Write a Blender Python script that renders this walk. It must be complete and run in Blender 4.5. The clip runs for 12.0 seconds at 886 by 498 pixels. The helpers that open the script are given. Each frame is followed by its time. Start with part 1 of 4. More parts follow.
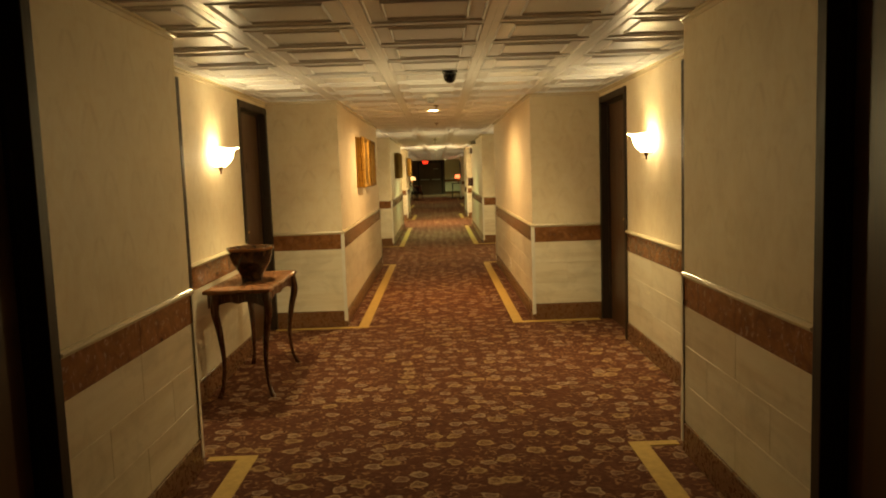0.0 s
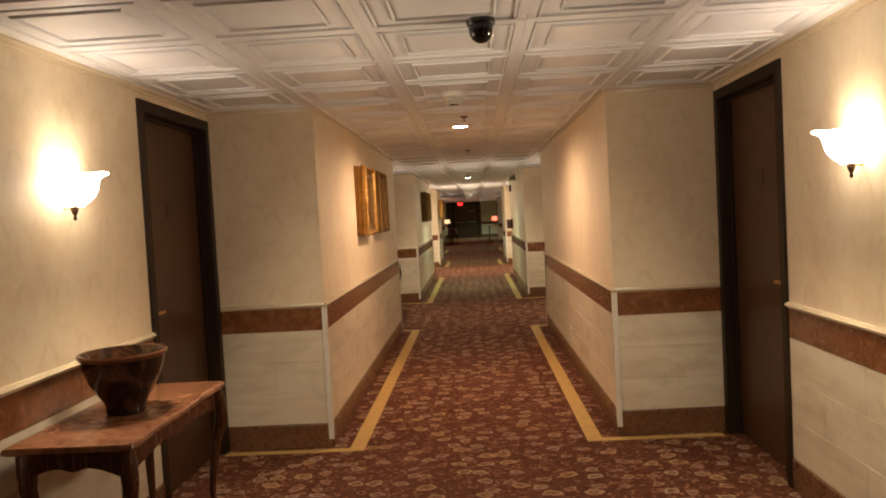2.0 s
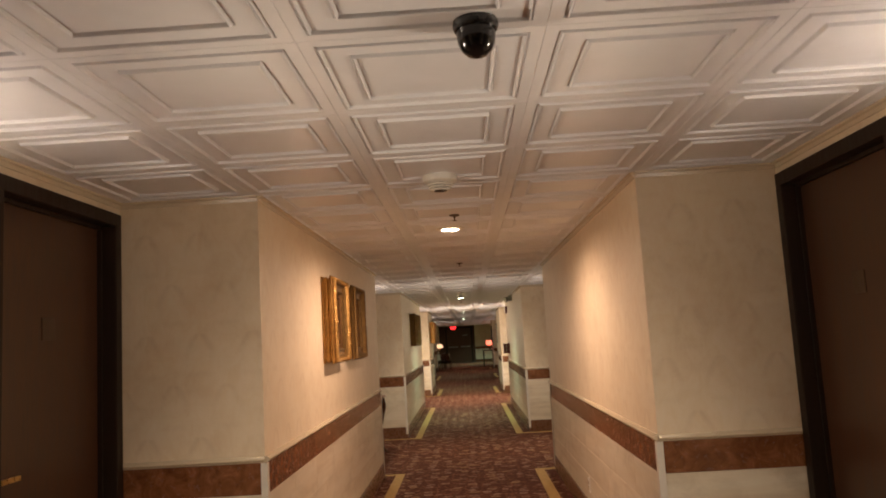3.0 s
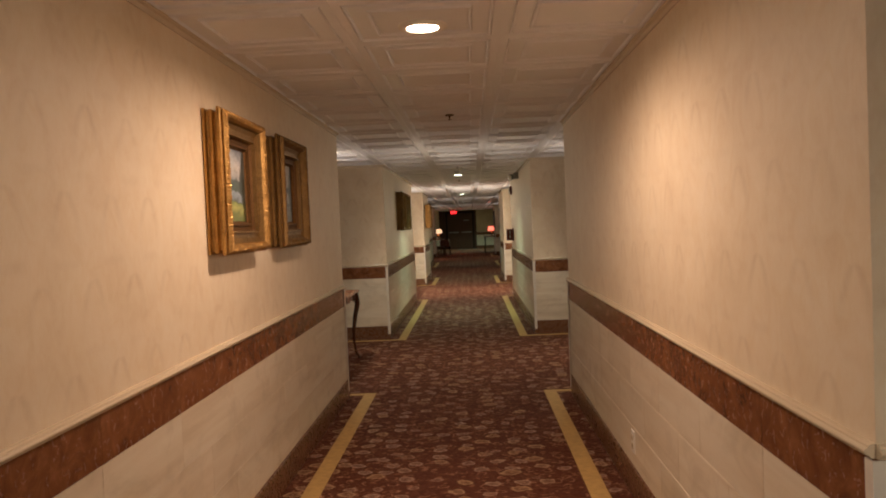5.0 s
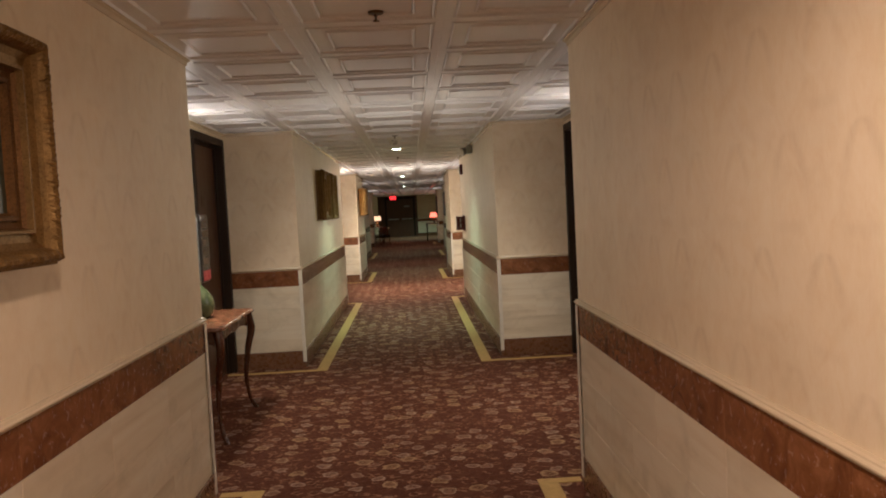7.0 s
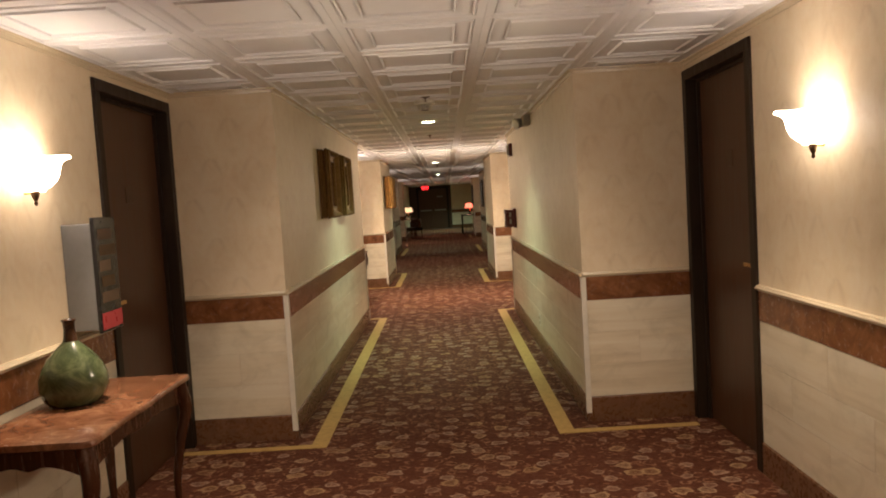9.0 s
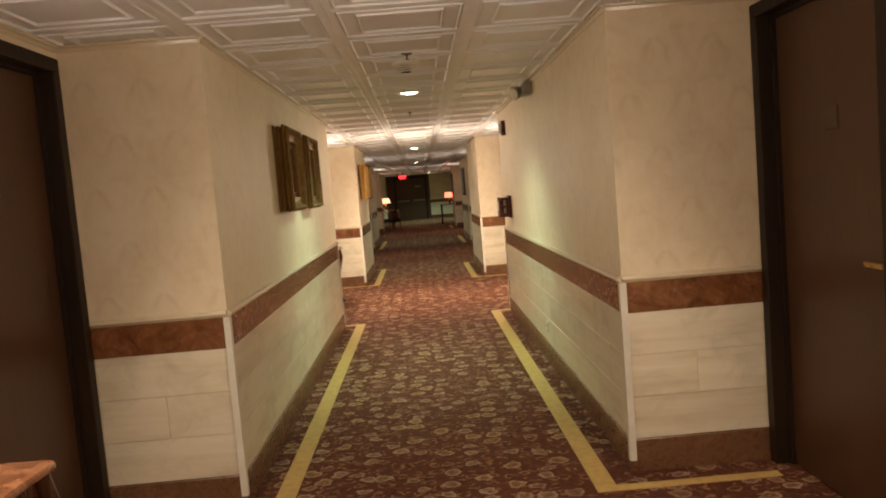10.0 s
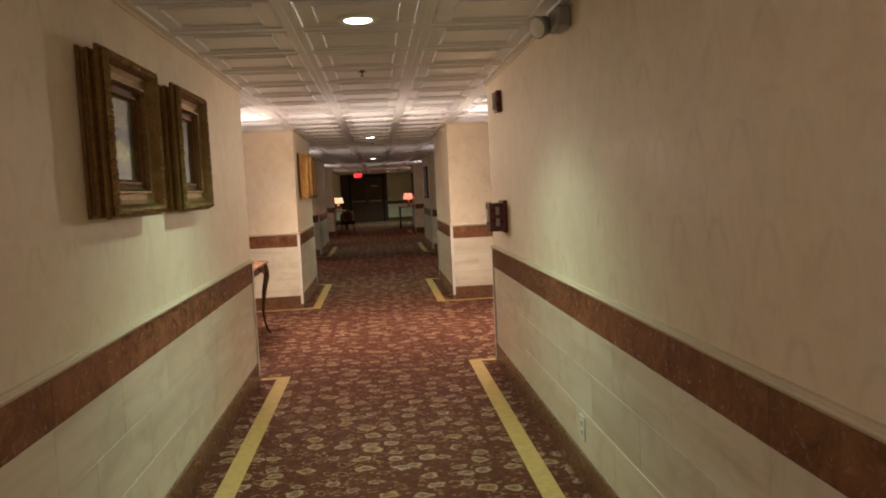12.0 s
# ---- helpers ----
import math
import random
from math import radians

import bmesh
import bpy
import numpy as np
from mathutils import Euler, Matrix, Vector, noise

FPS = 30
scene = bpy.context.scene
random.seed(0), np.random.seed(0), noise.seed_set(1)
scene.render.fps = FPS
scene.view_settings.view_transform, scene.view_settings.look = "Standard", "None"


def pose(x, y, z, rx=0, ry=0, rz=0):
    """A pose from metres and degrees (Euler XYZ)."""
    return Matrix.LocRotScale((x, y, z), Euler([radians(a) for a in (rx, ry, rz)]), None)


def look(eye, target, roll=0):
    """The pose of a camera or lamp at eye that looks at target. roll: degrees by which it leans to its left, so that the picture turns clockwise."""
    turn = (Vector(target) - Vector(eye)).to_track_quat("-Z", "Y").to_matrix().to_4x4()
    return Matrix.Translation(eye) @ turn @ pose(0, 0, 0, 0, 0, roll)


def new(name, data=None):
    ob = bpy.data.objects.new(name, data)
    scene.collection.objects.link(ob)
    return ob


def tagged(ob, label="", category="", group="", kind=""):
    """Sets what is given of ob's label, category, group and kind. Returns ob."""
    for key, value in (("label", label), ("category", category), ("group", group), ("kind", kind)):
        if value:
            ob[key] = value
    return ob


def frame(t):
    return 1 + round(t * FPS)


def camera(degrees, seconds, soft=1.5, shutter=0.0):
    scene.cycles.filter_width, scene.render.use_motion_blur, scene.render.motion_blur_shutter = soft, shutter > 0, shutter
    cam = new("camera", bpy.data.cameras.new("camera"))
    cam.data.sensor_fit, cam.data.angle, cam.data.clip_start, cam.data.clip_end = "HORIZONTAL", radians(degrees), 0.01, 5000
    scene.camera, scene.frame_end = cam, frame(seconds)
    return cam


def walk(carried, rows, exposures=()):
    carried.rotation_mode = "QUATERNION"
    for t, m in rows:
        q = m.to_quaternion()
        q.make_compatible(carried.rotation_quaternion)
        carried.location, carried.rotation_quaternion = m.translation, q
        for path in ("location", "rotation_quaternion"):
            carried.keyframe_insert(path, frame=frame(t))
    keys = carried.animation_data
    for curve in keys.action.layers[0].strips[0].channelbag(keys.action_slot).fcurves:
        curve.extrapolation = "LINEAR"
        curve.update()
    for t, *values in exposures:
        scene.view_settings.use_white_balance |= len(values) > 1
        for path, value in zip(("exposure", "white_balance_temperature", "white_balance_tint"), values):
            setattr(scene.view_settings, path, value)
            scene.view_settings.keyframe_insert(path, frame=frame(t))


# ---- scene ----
cam = camera(60.5, 12.0, soft=1.9)
PATH = [
    (0, (0.042, -0.664, 1.46), (0.05, 1.325, 1.255), -2.0),
    (0.5, (0.105, -0.013, 1.469), (0.132, 1.98, 1.296), -1.5),
    (1, (0.123, 0.628, 1.458), (0.138, 2.618, 1.255), -1.2),
    (1.5, (0.096, 1.3, 1.422), (0.043, 3.289, 1.22), -1.0),
    (2, (0.093, 1.923, 1.429), (0.007, 3.919, 1.34), -3.1),
    (2.5, (0.074, 2.547, 1.435), (0.005, 4.534, 1.652), -4.1),
    (3, (0.091, 3.12, 1.409), (0.041, 5.105, 1.645), -3.3),
    (3.2, (0.064, 3.343, 1.441), (0.014, 5.332, 1.642), -3.0),
    (4.8, (0.177, 5.087, 1.401), (0.083, 7.084, 1.424), -2.2),
    (5, (0.176, 5.306, 1.373), (0.102, 7.303, 1.31), -2.4),
    (5.5, (0.17, 5.892, 1.363), (0.141, 7.885, 1.195), -2.1),
    (6, (0.15, 6.511, 1.38), (0.183, 8.504, 1.217), -2.9),
    (6.5, (0.166, 7.184, 1.393), (0.229, 9.178, 1.257), -3.0),
    (7, (0.154, 7.824, 1.385), (0.234, 9.819, 1.278), -2.9),
    (7.2, (0.187, 8.035, 1.388), (0.269, 10.032, 1.295), -3.8),
    (8.8, (0.149, 9.962, 1.408), (0.141, 11.958, 1.292), -2.5),
    (9, (0.114, 10.239, 1.414), (0.106, 12.235, 1.285), -3.5),
    (9.5, (0.088, 10.844, 1.388), (0.1, 12.837, 1.225), -4.8),
    (10, (0.04, 11.443, 1.391), (0.088, 13.436, 1.232), -4.7),
    (10.5, (0.051, 12.064, 1.401), (0.17, 14.055, 1.251), -5.2),
    (11, (0.056, 12.694, 1.408), (0.2, 14.684, 1.28), -4.2),
    (11.5, (0.087, 13.316, 1.41), (0.268, 15.304, 1.291), -5.7),
    (12, (0.066, 13.951, 1.371), (0.23, 15.937, 1.21), -2.7),
]
EXPOSURES = [(0.0, 1.82, 11000, -4), (0.5, 1.66, 7500, 5), (1.0, 1.66, 7000, 9), (1.5, 1.66, 6700, 13), (2.0, 1.62, 7000, 14), (2.4, 1.48, 6800, 15), (3.0, 1.52, 6500, 17), (5.0, 1.20, 6250, 15), (6.2, 1.32, 6000, 13), (7.0, 1.50, 5850, 13), (9.0, 1.53, 6700, 18), (9.5, 1.70, 6700, 16), (10.0, 1.88, 6700, 15), (10.5, 1.75, 6350, 18), (12.0, 1.36, 6200, 21)]
walk(cam, [(t, look(eye, aim, roll)) for t, eye, aim, roll in PATH], EXPOSURES)

# ---- light ----
world = bpy.data.worlds.new("indoors")
scene.world = world
world.use_nodes = True
world.node_tree.nodes["Background"].inputs[0].default_value = (0.02, 0.018, 0.015, 1)
world.node_tree.nodes["Background"].inputs[1].default_value = 0.05

WARM = (1.0, 0.70, 0.485)
SCONCE = (1.0, 0.89, 0.78)
GREEN = (0.66, 1.0, 0.70)
SCONCE_W = 2.3
GLOW_W = 13.0
THROUGH_GLASS = (1.0, 0.86, 0.63)
DOWN_W = 52.0


# ---- materials ----
class Nodes:
    """A small builder for node materials."""

    def __init__(self, name, rough=0.6, metal=0.0):
        self.mat = bpy.data.materials.new(name)
        self.mat.use_nodes = True
        self.t = self.mat.node_tree
        self.bsdf = self.t.nodes["Principled BSDF"]
        self.bsdf.inputs["Roughness"].default_value = rough
        self.bsdf.inputs["Metallic"].default_value = metal

    def node(self, kind, **inputs):
        n = self.t.nodes.new(kind)
        for k, v in inputs.items():
            self.put(n.inputs[k.replace("_", " ")], v)
        return n

    def put(self, socket, v):
        if isinstance(v, bpy.types.NodeSocket):
            self.t.links.new(v, socket)
        elif isinstance(v, (tuple, list)) and socket.type == "RGBA":
            socket.default_value = (*v[:3], 1)
        else:
            socket.default_value = v

    def pos(self, sx=1, sy=1, sz=1, local=False):
        src = self.node("ShaderNodeTexCoord").outputs["Object"] if local else self.node("ShaderNodeNewGeometry").outputs["Position"]
        m = self.node("ShaderNodeMapping")
        self.t.links.new(src, m.inputs["Vector"])
        m.inputs["Scale"].default_value = (sx, sy, sz)
        return m.outputs["Vector"]

    def noise(self, vec, scale, detail=4, rough=0.55, distort=0.0):
        n = self.node("ShaderNodeTexNoise", Vector=vec, Scale=scale, Detail=detail, Roughness=rough, Distortion=distort)
        return n.outputs[0]

    def ramp(self, fac, stops):
        n = self.node("ShaderNodeValToRGB", Fac=fac)
        e = n.color_ramp.elements
        while len(e) < len(stops):
            e.new(0.5)
        for i, (p, c) in enumerate(stops):
            e[i].position = p
            e[i].color = (*c, 1) if isinstance(c, tuple) else (c, c, c, 1)
        return n.outputs[0]

    def mix(self, fac, a, b, mode="MIX"):
        n = self.t.nodes.new("ShaderNodeMix")
        n.data_type, n.blend_type = "RGBA", mode
        self.put(n.inputs[0], fac)
        self.put(n.inputs[6], a)
        self.put(n.inputs[7], b)
        return n.outputs[2]

    def math(self, op, a, b=0.0, c=0.0):
        n = self.t.nodes.new("ShaderNodeMath")
        n.operation = op
        self.put(n.inputs[0], a)
        self.put(n.inputs[1], b)
        self.put(n.inputs[2], c)
        return n.outputs[0]

    def random(self):
        return self.node("ShaderNodeObjectInfo").outputs["Random"]

    def bump(self, height, strength=0.2, dist=0.002):
        n = self.node("ShaderNodeBump", Height=height, Strength=strength, Distance=dist)
        self.put(self.bsdf.inputs["Normal"], n.outputs[0])

    def done(self, colour=None, rough=None):
        if colour is not None:
            self.put(self.bsdf.inputs["Base Color"], colour)
        if rough is not None:
            self.put(self.bsdf.inputs["Roughness"], rough)
        return self.mat


def make_wallpaper():
    m = Nodes("wallpaper", 0.62)
    p = m.pos()
    blot = m.noise(p, 3.2, 5, 0.6, 0.6)
    weave = m.noise(m.pos(1, 1, 0.25), 180, 3, 0.6)
    # faint damask: staggered rows of pointed arches, 0.265 m apart, a row every 0.25 m
    q = m.node("ShaderNodeSeparateXYZ", Vector=p)
    wob = m.math("MULTIPLY", m.math("SUBTRACT", m.noise(p, 14, 3), 0.5), 0.022)
    run = m.math("ADD", m.math("ADD", q.outputs[0], q.outputs[1]), wob)
    up = m.math("ADD", q.outputs[2], wob)

    def arches(run0, top0):
        u = m.math("ABSOLUTE", m.math("WRAP", m.math("SUBTRACT", run, run0), 0.1325, -0.1325))
        h = m.math("WRAP", m.math("SUBTRACT", top0, up), 0.5, 0.0)
        half = m.math("MULTIPLY", m.math("POWER", m.math("MINIMUM", m.math("DIVIDE", h, 0.11), 1.0), 0.6), 0.066)
        off = m.math("ABSOLUTE", m.math("SUBTRACT", u, half))
        stroke = m.ramp(m.math("MULTIPLY", off, 10.0), [(0.04, 1.0), (0.24, 0.0)])
        run_out = m.ramp(m.math("MULTIPLY", h, 2.0), [(0.0, 0.0), (0.02, 1.0), (0.12, 0.9), (0.22, 0.35), (0.42, 0.0)])
        foot = m.math("MULTIPLY", m.ramp(m.math("MULTIPLY", m.math("ABSOLUTE", m.math("SUBTRACT", h, 0.205)), 20.0), [(0.1, 0.8), (0.4, 0.0)]), m.ramp(m.math("MULTIPLY", u, 8.0), [(0.35, 1.0), (0.6, 0.0)]))
        return m.math("MAXIMUM", m.math("MULTIPLY", stroke, run_out), m.math("MULTIPLY", foot, 0.6))

    line = m.math("MAXIMUM", arches(9.059, 1.512), arches(9.1915, 1.262))
    patchy = m.ramp(m.noise(p, 3.4, 4), [(0.36, 0.4), (0.60, 1.0)])
    c = m.ramp(blot, [(0.3, (0.72, 0.585, 0.41)), (0.55, (0.78, 0.655, 0.48)), (0.8, (0.81, 0.70, 0.53))])
    c = m.mix(m.math("MULTIPLY", m.math("MULTIPLY", line, patchy), 0.36), c, (0.60, 0.47, 0.32))
    mottle = m.ramp(m.noise(m.pos(1.25, 1.25, 0.9), 8.5, 4, 0.62, 1.6), [(0.36, 0.36), (0.50, 0.50), (0.66, 0.60)])
    c = m.mix(0.27, c, mottle, "OVERLAY")
    c = m.mix(0.10, c, weave, "OVERLAY")
    m.bump(m.math("ADD", weave, m.math("MULTIPLY", line, 0.4)), 0.12, 0.001)
    return m.done(c, m.ramp(blot, [(0.3, 0.5), (0.7, 0.68)]))


def make_travertine():
    m = Nodes("travertine_tile", 0.32)
    p = m.pos(0.35, 0.35, 5.0)
    off = m.node("ShaderNodeVectorMath", Vector=p)
    off.operation = "ADD"
    r = m.random()
    s = m.node("ShaderNodeCombineXYZ", X=m.math("MULTIPLY", r, 7.0), Y=m.math("MULTIPLY", r, 3.0), Z=m.math("MULTIPLY", r, 11.0))
    m.put(off.inputs[1], s.outputs[0])
    v = off.outputs[0]
    streak = m.noise(v, 2.3, 5, 0.6, 0.35)
    fine = m.noise(v, 6.0, 4, 0.55, 0.0)
    c = m.ramp(streak, [(0.28, (0.63, 0.525, 0.38)), (0.46, (0.76, 0.665, 0.51)), (0.62, (0.82, 0.745, 0.60)), (0.78, (0.74, 0.65, 0.50))])
    c = m.mix(0.12, c, m.ramp(fine, [(0.3, 0.40), (0.7, 0.60)]), "OVERLAY")
    stain = m.ramp(m.noise(m.pos(1.0, 1.0, 1.6), 3.4, 5, 0.65, 0.7), [(0.49, 0.0), (0.70, 0.48)])
    c = m.mix(stain, c, (0.46, 0.385, 0.27))
    c = m.mix(m.math("MULTIPLY", r, 0.22), c, (0.50, 0.43, 0.31))
    return m.done(c, 0.28)


def make_red_marble(name, dark, mid, light, rough):
    m = Nodes(name, rough)
    p = m.pos()
    off = m.node("ShaderNodeVectorMath", Vector=p)
    off.operation = "ADD"
    r = m.random()
    s = m.node("ShaderNodeCombineXYZ", X=m.math("MULTIPLY", r, 9.0), Y=m.math("MULTIPLY", r, 5.0), Z=r)
    m.put(off.inputs[1], s.outputs[0])
    v = off.outputs[0]
    a = m.noise(v, 9, 8, 0.68, 1.4)
    b = m.noise(v, 38, 5, 0.6, 0.8)
    c = m.ramp(a, [(0.3, dark), (0.5, mid), (0.68, light), (0.8, mid)])
    c = m.mix(m.ramp(b, [(0.55, 0.0), (0.75, 0.30)]), c, dark)
    m.bump(b, 0.05, 0.001)
    return m.done(c, m.ramp(b, [(0.3, rough * 0.7), (0.7, rough * 1.4)]))


def make_plain(name, colour, rough=0.5, metal=0.0, vary=0.18, scale=25.0, bump=0.08, gloss=0.2):
    m = Nodes(name, rough, metal)
    p = m.pos()
    a = m.noise(p, scale, 5, 0.6)
    b = m.noise(p, scale * 0.12, 3, 0.5)
    k = m.mix(0.5, a, b)
    lo = tuple(v * (1 - vary) for v in colour)
    hi = tuple(min(1, v * (1 + vary)) for v in colour)
    m.bump(a, bump, 0.001)
    return m.done(m.ramp(k, [(0.35, lo), (0.65, hi)]), m.ramp(a, [(0.3, rough * (1 - gloss)), (0.7, min(1, rough * (1 + gloss)))]))


def make_wood(name, dark, light, rough, along="z"):
    m = Nodes(name, rough)
    sc = {"z": (14, 14, 1.2), "y": (14, 1.2, 14), "x": (1.2, 14, 14)}[along]
    p = m.pos(*sc)
    a = m.noise(p, 2.2, 7, 0.65, 1.2)
    b = m.noise(p, 9, 4, 0.6)
    c = m.ramp(a, [(0.3, dark), (0.7, light)])
    c = m.mix(0.15, c, b, "OVERLAY")
    m.bump(b, 0.08, 0.001)
    return m.done(c, m.ramp(a, [(0.3, rough * 0.8), (0.7, rough * 1.25)]))


def make_carpet():
    m = Nodes("flowered_carpet", 0.95)
    m.bsdf.inputs["Specular IOR Level"].default_value = 0.15
    p = m.pos()
    wob = m.node("ShaderNodeTexNoise", Vector=p, Scale=16.0, Detail=2.0)
    sub = m.node("ShaderNodeVectorMath", Vector=wob.outputs["Color"])
    sub.operation = "SUBTRACT"
    m.put(sub.inputs[1], (0.5, 0.5, 0.5))
    scl = m.node("ShaderNodeVectorMath", Vector=sub.outputs[0])
    scl.operation = "SCALE"
    scl.inputs["Scale"].default_value = 0.075
    add = m.node("ShaderNodeVectorMath", Vector=p)
    add.operation = "ADD"
    m.put(add.inputs[1], scl.outputs[0])
    v = add.outputs[0]

    def cells(scale, rnd, shift):
        mp = m.node("ShaderNodeMapping", Vector=v)
        mp.inputs["Location"].default_value = (shift, shift * 0.7, 0)
        mp.inputs["Scale"].default_value = (1.0, 1.18, 1.0)
        n = m.node("ShaderNodeTexVoronoi", Vector=mp.outputs[0], Scale=scale, Randomness=rnd)
        n.voronoi_dimensions = "2D"
        hue = m.node("ShaderNodeSeparateColor", Color=n.outputs["Color"])
        return n.outputs["Distance"], hue.outputs[0], hue.outputs[1]

    d, r1, r2 = cells(6.6, 0.85, 0.0)
    size = m.math("MULTIPLY_ADD", r2, 0.12, 0.24)
    rel = m.math("DIVIDE", d, size)
    blossom = m.ramp(rel, [(0.0, 0.7), (0.13, 0.6), (0.20, 0.0), (0.30, 0.35), (0.58, 0.42), (0.70, 1.0), (0.88, 0.9), (0.96, 0.0)])
    have = m.ramp(r1, [(0.20, 0.0), (0.26, 1.0)])
    blossom = m.math("MULTIPLY", blossom, have)
    d2, s1, s2 = cells(10.5, 0.95, 3.3)
    curl = m.ramp(d2, [(0.20, 0.0), (0.25, 0.75), (0.31, 0.75), (0.36, 0.0)])
    gate = m.ramp(m.noise(p, 19, 2), [(0.44, 0.0), (0.52, 1.0)])
    curl = m.math("MULTIPLY", m.math("MULTIPLY", curl, gate), m.ramp(s1, [(0.15, 0.0), (0.25, 1.0)]))
    d3, q1, q2 = cells(14.0, 1.0, 7.7)
    leaf = m.math("MULTIPLY", m.ramp(d3, [(0.14, 1.0), (0.22, 0.0)]), m.ramp(q1, [(0.5, 0.0), (0.55, 1.0)]))
    pile = m.noise(p, 420, 2, 0.7)
    worn = m.noise(p, 1.1, 4, 0.6)
    ground = m.ramp(m.noise(p, 24, 5, 0.65, 1.0), [(0.3, (0.062, 0.019, 0.010)), (0.52, (0.112, 0.036, 0.019)), (0.72, (0.172, 0.066, 0.034))])
    tint = m.ramp(r2, [(0.2, (0.43, 0.27, 0.185)), (0.5, (0.52, 0.37, 0.27)), (0.85, (0.52, 0.335, 0.175))])
    c = m.mix(m.math("MULTIPLY", leaf, 0.65), ground, (0.32, 0.15, 0.08))
    c = m.mix(m.math("MULTIPLY", curl, 0.75), c, (0.46, 0.24, 0.14))
    c = m.mix(m.math("MULTIPLY", blossom, 0.74), c, tint)
    c = m.mix(m.ramp(worn, [(0.35, 0.0), (0.75, 0.25)]), c, (0.20, 0.075, 0.045))
    c = m.mix(0.35, c, pile, "OVERLAY")
    m.bump(pile, 0.5, 0.004)
    return m.done(c)


def make_ceiling_paint():
    m = Nodes("white_tin_paint", 0.42)
    p = m.pos()
    a = m.noise(p, 6, 5, 0.6)
    b = m.noise(p, 90, 3, 0.6)
    c = m.ramp(a, [(0.3, (0.775, 0.775, 0.79)), (0.7, (0.82, 0.82, 0.84))])
    return m.done(c, 0.32)


def make_gold(name="gilded_wood", light=(0.51, 0.295, 0.09), dark=(0.13, 0.06, 0.017), dull=0.0):
    m = Nodes(name, 0.4, 0.75)
    p = m.pos()
    a = m.noise(p, 14, 6, 0.7, 0.8)
    b = m.noise(p, 170, 4, 0.65)
    c = m.ramp(a, [(0.25, tuple(0.5 * (u + v) for u, v in zip(dark, light))), (0.54, light), (0.75, tuple(min(1, v * 1.25) for v in light))])
    c = m.mix(m.ramp(b, [(0.5, 0.0), (0.7, 0.5)]), c, dark)
    m.bump(b, 0.35, 0.002)
    return m.done(c, m.ramp(b, [(0.3, 0.28 + dull), (0.7, 0.6 + dull)]))


def make_painting(name, bands, seed, trees=0.0):
    """A landscape in oils: bands of colour from the ground up, broken by brush noise."""
    m = Nodes(name, 0.45)
    g = m.node("ShaderNodeTexCoord").outputs["Generated"]
    q = m.node("ShaderNodeSeparateXYZ", Vector=g)
    mp = m.node("ShaderNodeMapping", Vector=g)
    mp.inputs["Location"].default_value = (seed, seed * 0.37, seed * 0.71)
    mp.inputs["Scale"].default_value = (0.8, 1.0, 1.9)
    n = m.noise(mp.outputs[0], 3.2, 3, 0.5, 0.5)
    n2 = m.noise(mp.outputs[0], 9, 5, 0.6, 1.0)
    h = m.math("ADD", q.outputs[2], m.math("MULTIPLY", m.math("SUBTRACT", n, 0.5), 0.34))
    c = m.ramp(h, bands)
    c = m.mix(0.45, c, m.ramp(n2, [(0.3, 0.25), (0.7, 0.78)]), "OVERLAY")
    if trees:
        # dark trees closing the view on both sides, ragged towards the middle
        edge = m.math("ADD", m.math("ABSOLUTE", m.math("SUBTRACT", q.outputs[0], 0.46)), m.math("MULTIPLY", m.math("SUBTRACT", n2, 0.5), 0.22))
        wide = m.math("ADD", edge, m.math("MULTIPLY", m.math("ABSOLUTE", m.math("SUBTRACT", q.outputs[2], 0.55)), -0.35))
        c = m.mix(m.math("MULTIPLY", m.ramp(wide, [(0.27, 0.0), (0.31, 1.0)]), trees), c, (0.022, 0.028, 0.016))
    m.bump(n2, 0.2, 0.002)
    return m.done(c)


def make_glow(name, colour, strength):
    m = Nodes(name, 0.4)
    m.put(m.bsdf.inputs["Emission Color"], colour)
    m.bsdf.inputs["Emission Strength"].default_value = strength
    return m.done(colour)


def make_glass_shade(name="alabaster_glass", strength=3.0):
    m = Nodes(name, 0.35)
    p = m.pos()
    cloud = m.noise(p, 22, 4, 0.6, 1.0)
    c = m.ramp(cloud, [(0.3, (0.80, 0.72, 0.58)), (0.7, (0.92, 0.88, 0.78))])
    m.put(m.bsdf.inputs["Emission Color"], m.ramp(cloud, [(0.3, (1.0, 0.87, 0.70)), (0.7, (1.0, 0.94, 0.84))]))
    m.bsdf.inputs["Emission Strength"].default_value = strength
    return m.done(c)


M_WALL = make_wallpaper()
M_TRAV = make_travertine()
M_BAND = make_red_marble("red_marble", (0.105, 0.036, 0.014), (0.205, 0.078, 0.030), (0.31, 0.135, 0.058), 0.22)
M_BASE = make_red_marble("brown_marble", (0.125, 0.056, 0.027), (0.165, 0.076, 0.037), (0.205, 0.100, 0.052), 0.28)
M_CAP = make_plain("cream_trim_paint", (0.68, 0.57, 0.41), 0.22, vary=0.05, scale=3.0, bump=0.0, gloss=0.02)
M_GUARD = make_plain("white_trim_paint", (0.74, 0.69, 0.60), 0.4, vary=0.08)
M_CARPET = make_carpet()
M_TAPE = make_plain("mustard_carpet_border", (0.56, 0.36, 0.12), 0.92, vary=0.16, scale=220, bump=0.4)
M_CEIL = make_ceiling_paint()
M_FRAME = make_wood("black_stained_wood", (0.016, 0.008, 0.0035), (0.028, 0.014, 0.006), 0.5)
M_FRAME.node_tree.nodes["Principled BSDF"].inputs["Specular IOR Level"].default_value = 0.3
